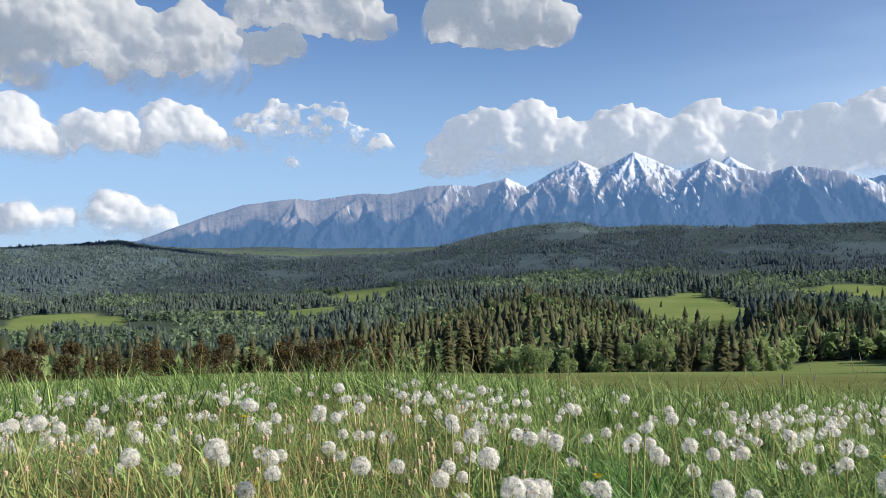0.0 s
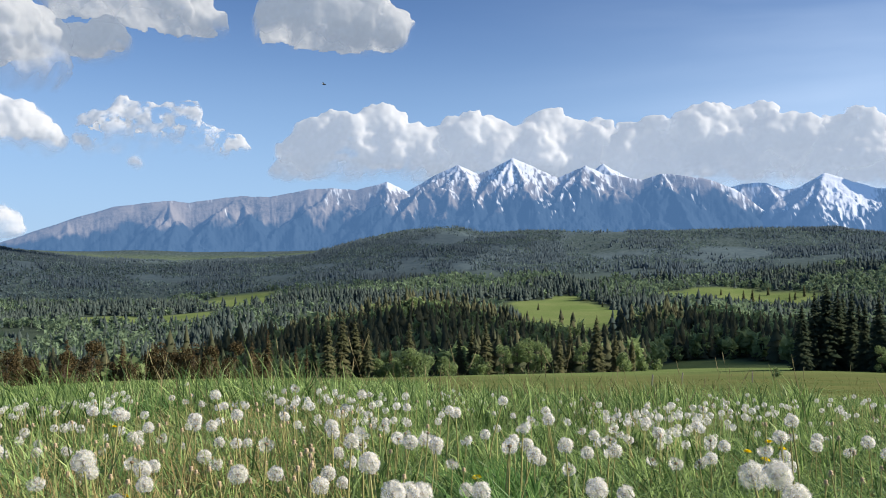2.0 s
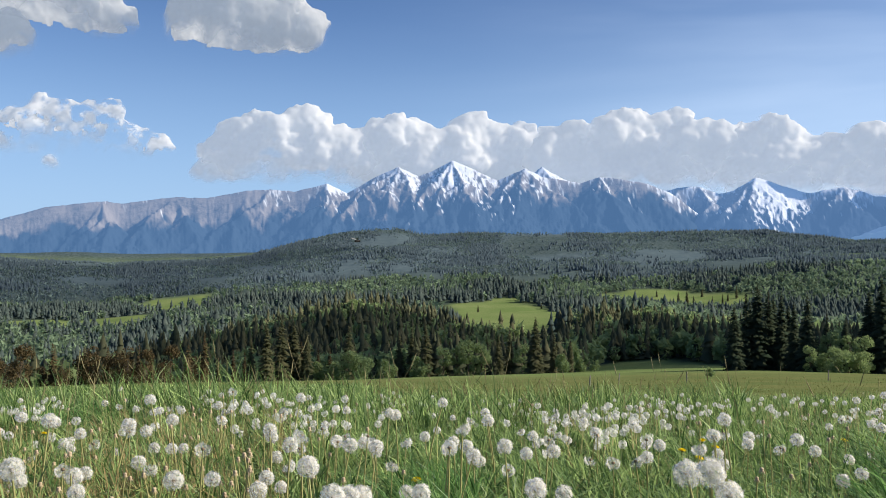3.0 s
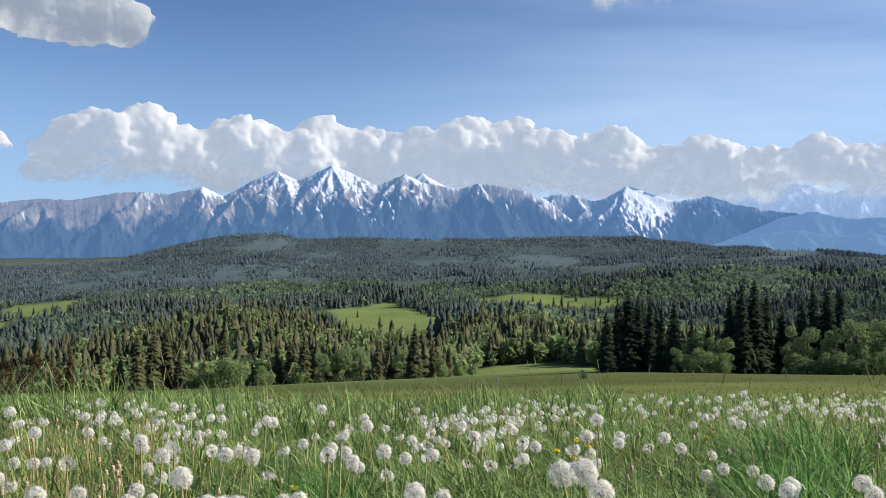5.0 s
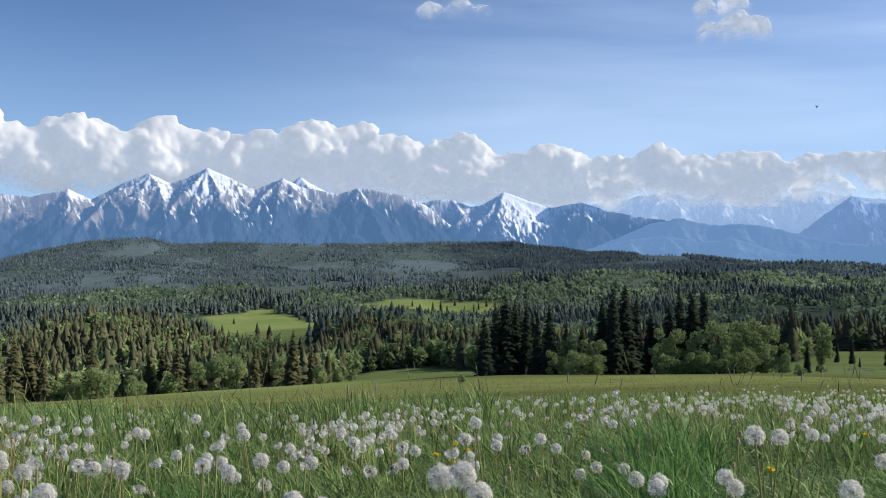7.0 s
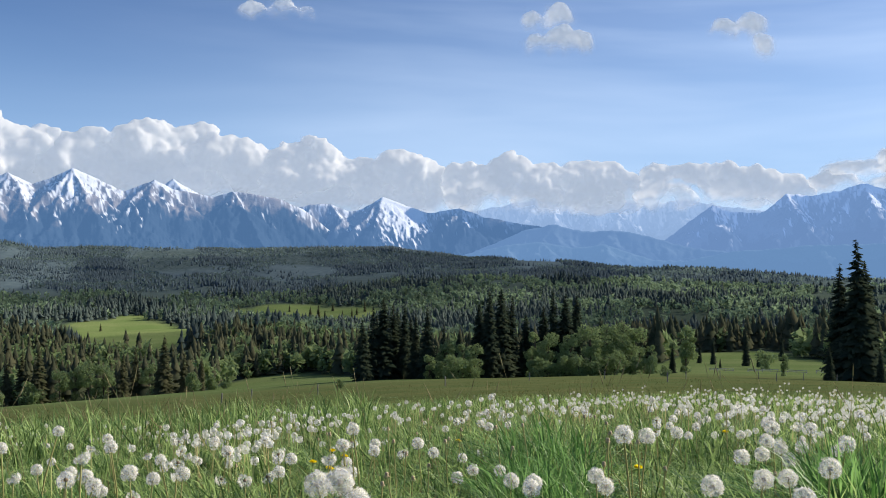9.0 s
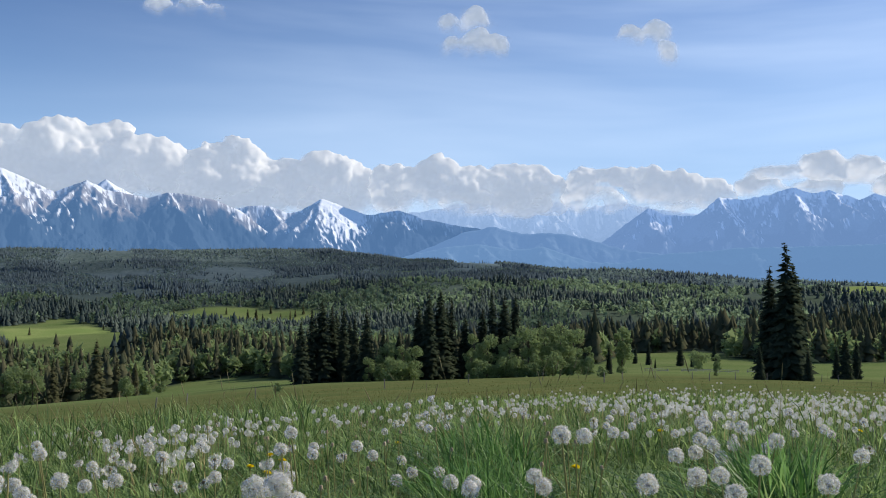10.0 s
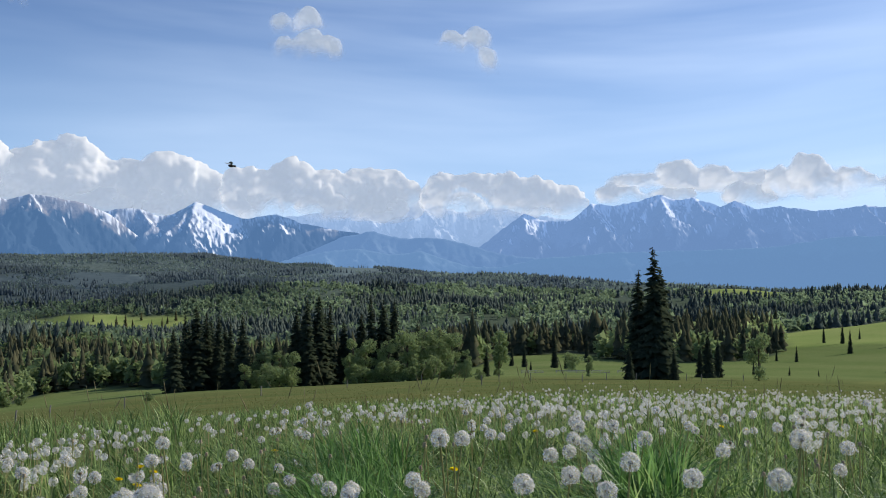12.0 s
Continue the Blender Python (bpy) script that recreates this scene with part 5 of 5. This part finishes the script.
def far_clocks(seed, count):
    """Dandelions farther off: small star-shaped balls on thin stems, as one mesh each for balls and stems."""
    g = rng(seed)
    r = 3.6 * (27 / 3.6) ** g.random(count * 3)
    b = g.uniform(-31, 77, count * 3)
    x, y = r * np.sin(np.radians(b)), r * np.cos(np.radians(b))
    dense = fbm(x / 0.8, y / 0.8, 0, 3, 91) + np.interp(b, [-30, -5, 12, 30, 38, 46, 77], [0.0, 0.0, -0.06, -0.10, 0.0, 0.18, 0.25]) * np.clip((r - 6) / 4, 0, 1) - 0.07 * np.clip((7 - r) / 2, 0, 1) * (b > 12)
    dense = dense - np.clip((r - np.interp(b, [-30, 25, 40, 77], [9, 9, 15, 24])) / 4, 0, 1)
    keep = dense > g.uniform(0.50, 0.66, count * 3)
    b, r = b[keep][:count], r[keep][:count]
    n = len(b)
    z = land(b, r)
    h = g.normal(0.285, 0.04, n)
    x, y = r * np.sin(np.radians(b)), r * np.cos(np.radians(b))
    c = np.stack((x, y, z + h), -1)
    rad = g.uniform(0.0140, 0.0178, n)
    rays = 30
    k = np.arange(rays) + 0.5
    th, ph = np.arccos(1 - 2 * k / rays), k * 2.39996
    d = np.stack((np.sin(th) * np.cos(ph), np.sin(th) * np.sin(ph), np.cos(th)), -1)[None] + g.normal(0, 0.12, (n, rays, 3))
    d /= np.linalg.norm(d, axis=2, keepdims=True)
    e = np.cross(d, g.normal(size=(n, rays, 3)))
    e /= np.linalg.norm(e, axis=2, keepdims=True)
    f = np.cross(d, e)
    p = c[:, None] + d * rad[:, None, None]
    w = rad[:, None, None] * 0.50
    v = np.stack((p + e * w, p - e * w * 0.5 + f * w * 0.87, p - e * w * 0.5 - f * w * 0.87), 2).reshape(-1, 3)
    me = mesh_of("far_dandelion_clocks", v, [np.arange(n * rays * 3).reshape(-1, 3)], FAR_FLUFF)
    tagged(new("far_dandelion_clocks", me), "carpet of white dandelion clocks in the grass", "dandelions", kind="stuff")
    off = g.normal(0, 0.03, (n, 2))
    foot = np.stack((x + off[:, 0], y + off[:, 1], z - 0.01), -1)
    a = g.uniform(0, 6.28, n)
    s = np.stack((np.cos(a), np.sin(a), 0 * a), -1) * 0.0026
    v = np.stack((foot - s, foot + s, c + s, c - s), 1).reshape(-1, 3)
    me = mesh_of("far_dandelion_stems", v, [np.arange(n * 4).reshape(-1, 4)], STEM)
    tagged(new("far_dandelion_stems", me), "reddish dandelion stems in the grass", "dandelions", kind="stuff")


far_clocks(701, 2600)


def build_flower():
    ob = new("dandelion_flower")
    v, q = tube([(0, 0, -0.01), (0.01, 0, 0.12), (0.02, 0, 0.22)], [0.0026, 0.0022, 0.002], 5)
    part("stem", mesh_of("stem", v, q, STEM, True), ob)
    g = rng(31)
    soup = Soup()
    for ring, (rad, up, n) in enumerate([(0.019, 0.001, 22), (0.015, 0.005, 18), (0.009, 0.008, 12)]):
        for k in range(n):
            a = 6.283 * (k + g.uniform(-0.2, 0.2)) / n
            d, s = np.array([math.cos(a), math.sin(a), 0]), np.array([-math.sin(a), math.cos(a), 0])
            o = np.array([0.02, 0, 0.222])
            tip = o + d * rad + [0, 0, up]
            soup.add([o, o + d * rad * 0.6 + s * 0.0022 + [0, 0, up], tip, o + d * rad * 0.6 - s * 0.0022 + [0, 0, up]], quads=[(0, 1, 2, 3)])
    part("petals", soup.mesh("petals", PETAL), ob, "bright yellow petals")
    v, f = ICO[1]
    part("bud_base", mesh_of("bud_base", v * [0.006, 0.006, 0.007] + [0.02, 0, 0.216], f, GRASS, True), ob, "green cup under the petals")
    return tagged(ob, "yellow dandelion in flower among the grass", "dandelion", "yellow dandelions")


flower = build_flower()
for b, r in [(-11.3, 2.31), (-5.9, 5.24), (-12.5, 4.45), (11.1, 3.62), (11.0, 2.71), (-25.0, 4.43), (26.2, 3.75), (27.5, 4.00), (46.6, 3.15), (26.3, 3.5), (27.8, 4.25),
             (64.6, 5.00), (62.7, 5.39), (35.2, 4.6), (52.0, 4.8), (3.0, 4.9), (-18.0, 3.9)]:
    copy_thing(flower, pose(*at(b, r, ground_at(b, r)), g.uniform(-8, 8), g.uniform(-12, 12), g.uniform(0, 360)))
drop_proto(flower)


def seed_stalks(seed, count):
    """Tall grass stalks with soft brown seed heads."""
    g = rng(seed)
    soup = Soup()
    for _ in range(count):
        r = 3.6 * (16 / 3.6) ** g.random()
        b = g.uniform(-30, 76) if g.random() < 0.6 else g.uniform(-14, 24)
        x, y, z = at(b, r, ground_at(b, r))
        h = g.uniform(0.34, 0.58)
        dx, dy = g.normal(0, 0.15, 2)
        pts = [(x, y, z), (x + dx * 0.4, y + dy * 0.4, z + h * 0.55), (x + dx, y + dy, z + h)]
        v, q = tube(pts, [0.0010, 0.0008, 0.0006], 4)
        soup.add(v, quads=q)
        e = Vector((dx, dy, h)).normalized() * g.uniform(0.035, 0.06)
        p = Vector(pts[2])
        v, q = tube([p - e * 0.5, p - e * 0.2, p + e * 0.4, p + e], [0.0008, 0.0022, 0.0018, 0.0004], 6)
        soup.add(v, quads=q)
    tagged(new("seed_grass", soup.mesh("seed_grass", SEED_GRASS, True)), "tall grass stalks with brown seed heads", "grass", kind="stuff")


seed_stalks(711, 420)


# ---- fences and insects ----
def build_post(h, lean_x, lean_y):
    v, q = tube([(0, 0, -0.3), (lean_x * 0.5, lean_y * 0.5, h * 0.5), (lean_x, lean_y, h), (lean_x, lean_y, h + 0.02)], [0.06, 0.057, 0.052, 0.02], 8)
    return tagged(new("fence_post", mesh_of("fence_post", v, q, WOOD)), "weathered grey wooden fence post in the field", "fence post", "line of fence posts")


g = rng(77)
for b, r, h in [(34.5, 96, 1.0), (39.8, 118, 1.1), (44.5, 128, 1.15), (48.3, 92, 1.0), (49.4, 130, 1.1), (51.4, 146, 1.2), (53.6, 152, 1.2), (54.6, 120, 1.0), (56.1, 160, 1.2),
                (57.9, 168, 1.2), (60.9, 166, 1.3), (61.8, 176, 1.2), (64.2, 180, 1.2), (20.6, 70, 0.9), (22.4, 82, 1.0), (26.5, 88, 1.0)]:
    ob = build_post(h, *g.normal(0, 0.05, 2))
    ob.matrix_world = pose(*at(b, r, ground_at(b, r)), 0, 0, g.uniform(0, 360))


def build_rail_fence(length, panels):
    ob = tagged(new("rail_fence"), "pale wooden rail fence on the green", "fence", "rail fences")
    for k in range(panels + 1):
        v, q = tube([(length * k / panels, 0, -0.3), (length * k / panels, 0, 1.25)], [0.09, 0.08], 7)
        part("post", mesh_of("post", v, q, PALE_WOOD), ob)
    for z in (0.55, 1.05):
        v, q = tube([(-0.3, -0.1, z), (length * 0.5, -0.1, z + 0.04), (length + 0.3, -0.1, z)], [0.09, 0.1, 0.09], 7)
        part("rail", mesh_of("rail", v, q, PALE_WOOD), ob)
    return ob


for b, r, length, panels, turn in [(53.0, 330, 12, 5, -50), (55.2, 325, 6, 2, -58), (56.8, 335, 9, 3, -56), (50.8, 340, 8, 3, -50)]:
    build_rail_fence(length, panels).matrix_world = pose(*at(b, r, ground_at(b, r)), 0, 0, turn)


def build_fly(k):
    """A small dark fly; its length is 8 mm."""
    ob = tagged(new("fly"), "small dark fly crossing the air", "insect", "flies")
    v, f = ICO[2]
    part("body", mesh_of("body", v * [0.004, 0.0017, 0.0016], f, FLY, True), ob)
    part("head", mesh_of("head", v * 0.0013 + [0.0046, 0, 0], f, FLY, True), ob)
    for side in (-1, 1):
        wing = np.array([(0.001, 0, 0.001), (-0.0005, side * 0.004, 0.003), (-0.004, side * 0.0062, 0.0038), (-0.0055, side * 0.0035, 0.0028)])
        part("wing", mesh_of("wing", np.concatenate((wing, wing + [0, 0, 0.0001])), np.array([(0, 1, 2, 3), (7, 6, 5, 4)]), WING), ob, "thin grey wing")
    return ob


FLIES = []
for k, (when, bearing, rise, r, speed) in enumerate([(12.0, 32.6, 7.0, 1.0, 4.0), (2.0, 0.0, 10.5, 2.3, -3.5), (3.0, 5.9, 0.9, 1.15, 2.6), (7.0, 49.2, 9.4, 2.6, 4.0)]):
    x, y, z = at(bearing, r, EYE + r * math.tan(radians(rise)))
    across, off = radians(bearing), 0.25 * abs(speed)
    rows = []
    for t in sorted({0.0, 2.0, 4.0, 6.0, 8.0, 10.0, 12.0, when}):
        d = t - when
        px, py = x + d * (speed * math.cos(across) - off * math.sin(across)), y + d * (-speed * math.sin(across) - off * math.cos(across))
        rows.append((t, pose(px, py, z + 0.12 * abs(d), 0, 0, 20 * k)))
    FLIES.append((build_fly(k), rows))


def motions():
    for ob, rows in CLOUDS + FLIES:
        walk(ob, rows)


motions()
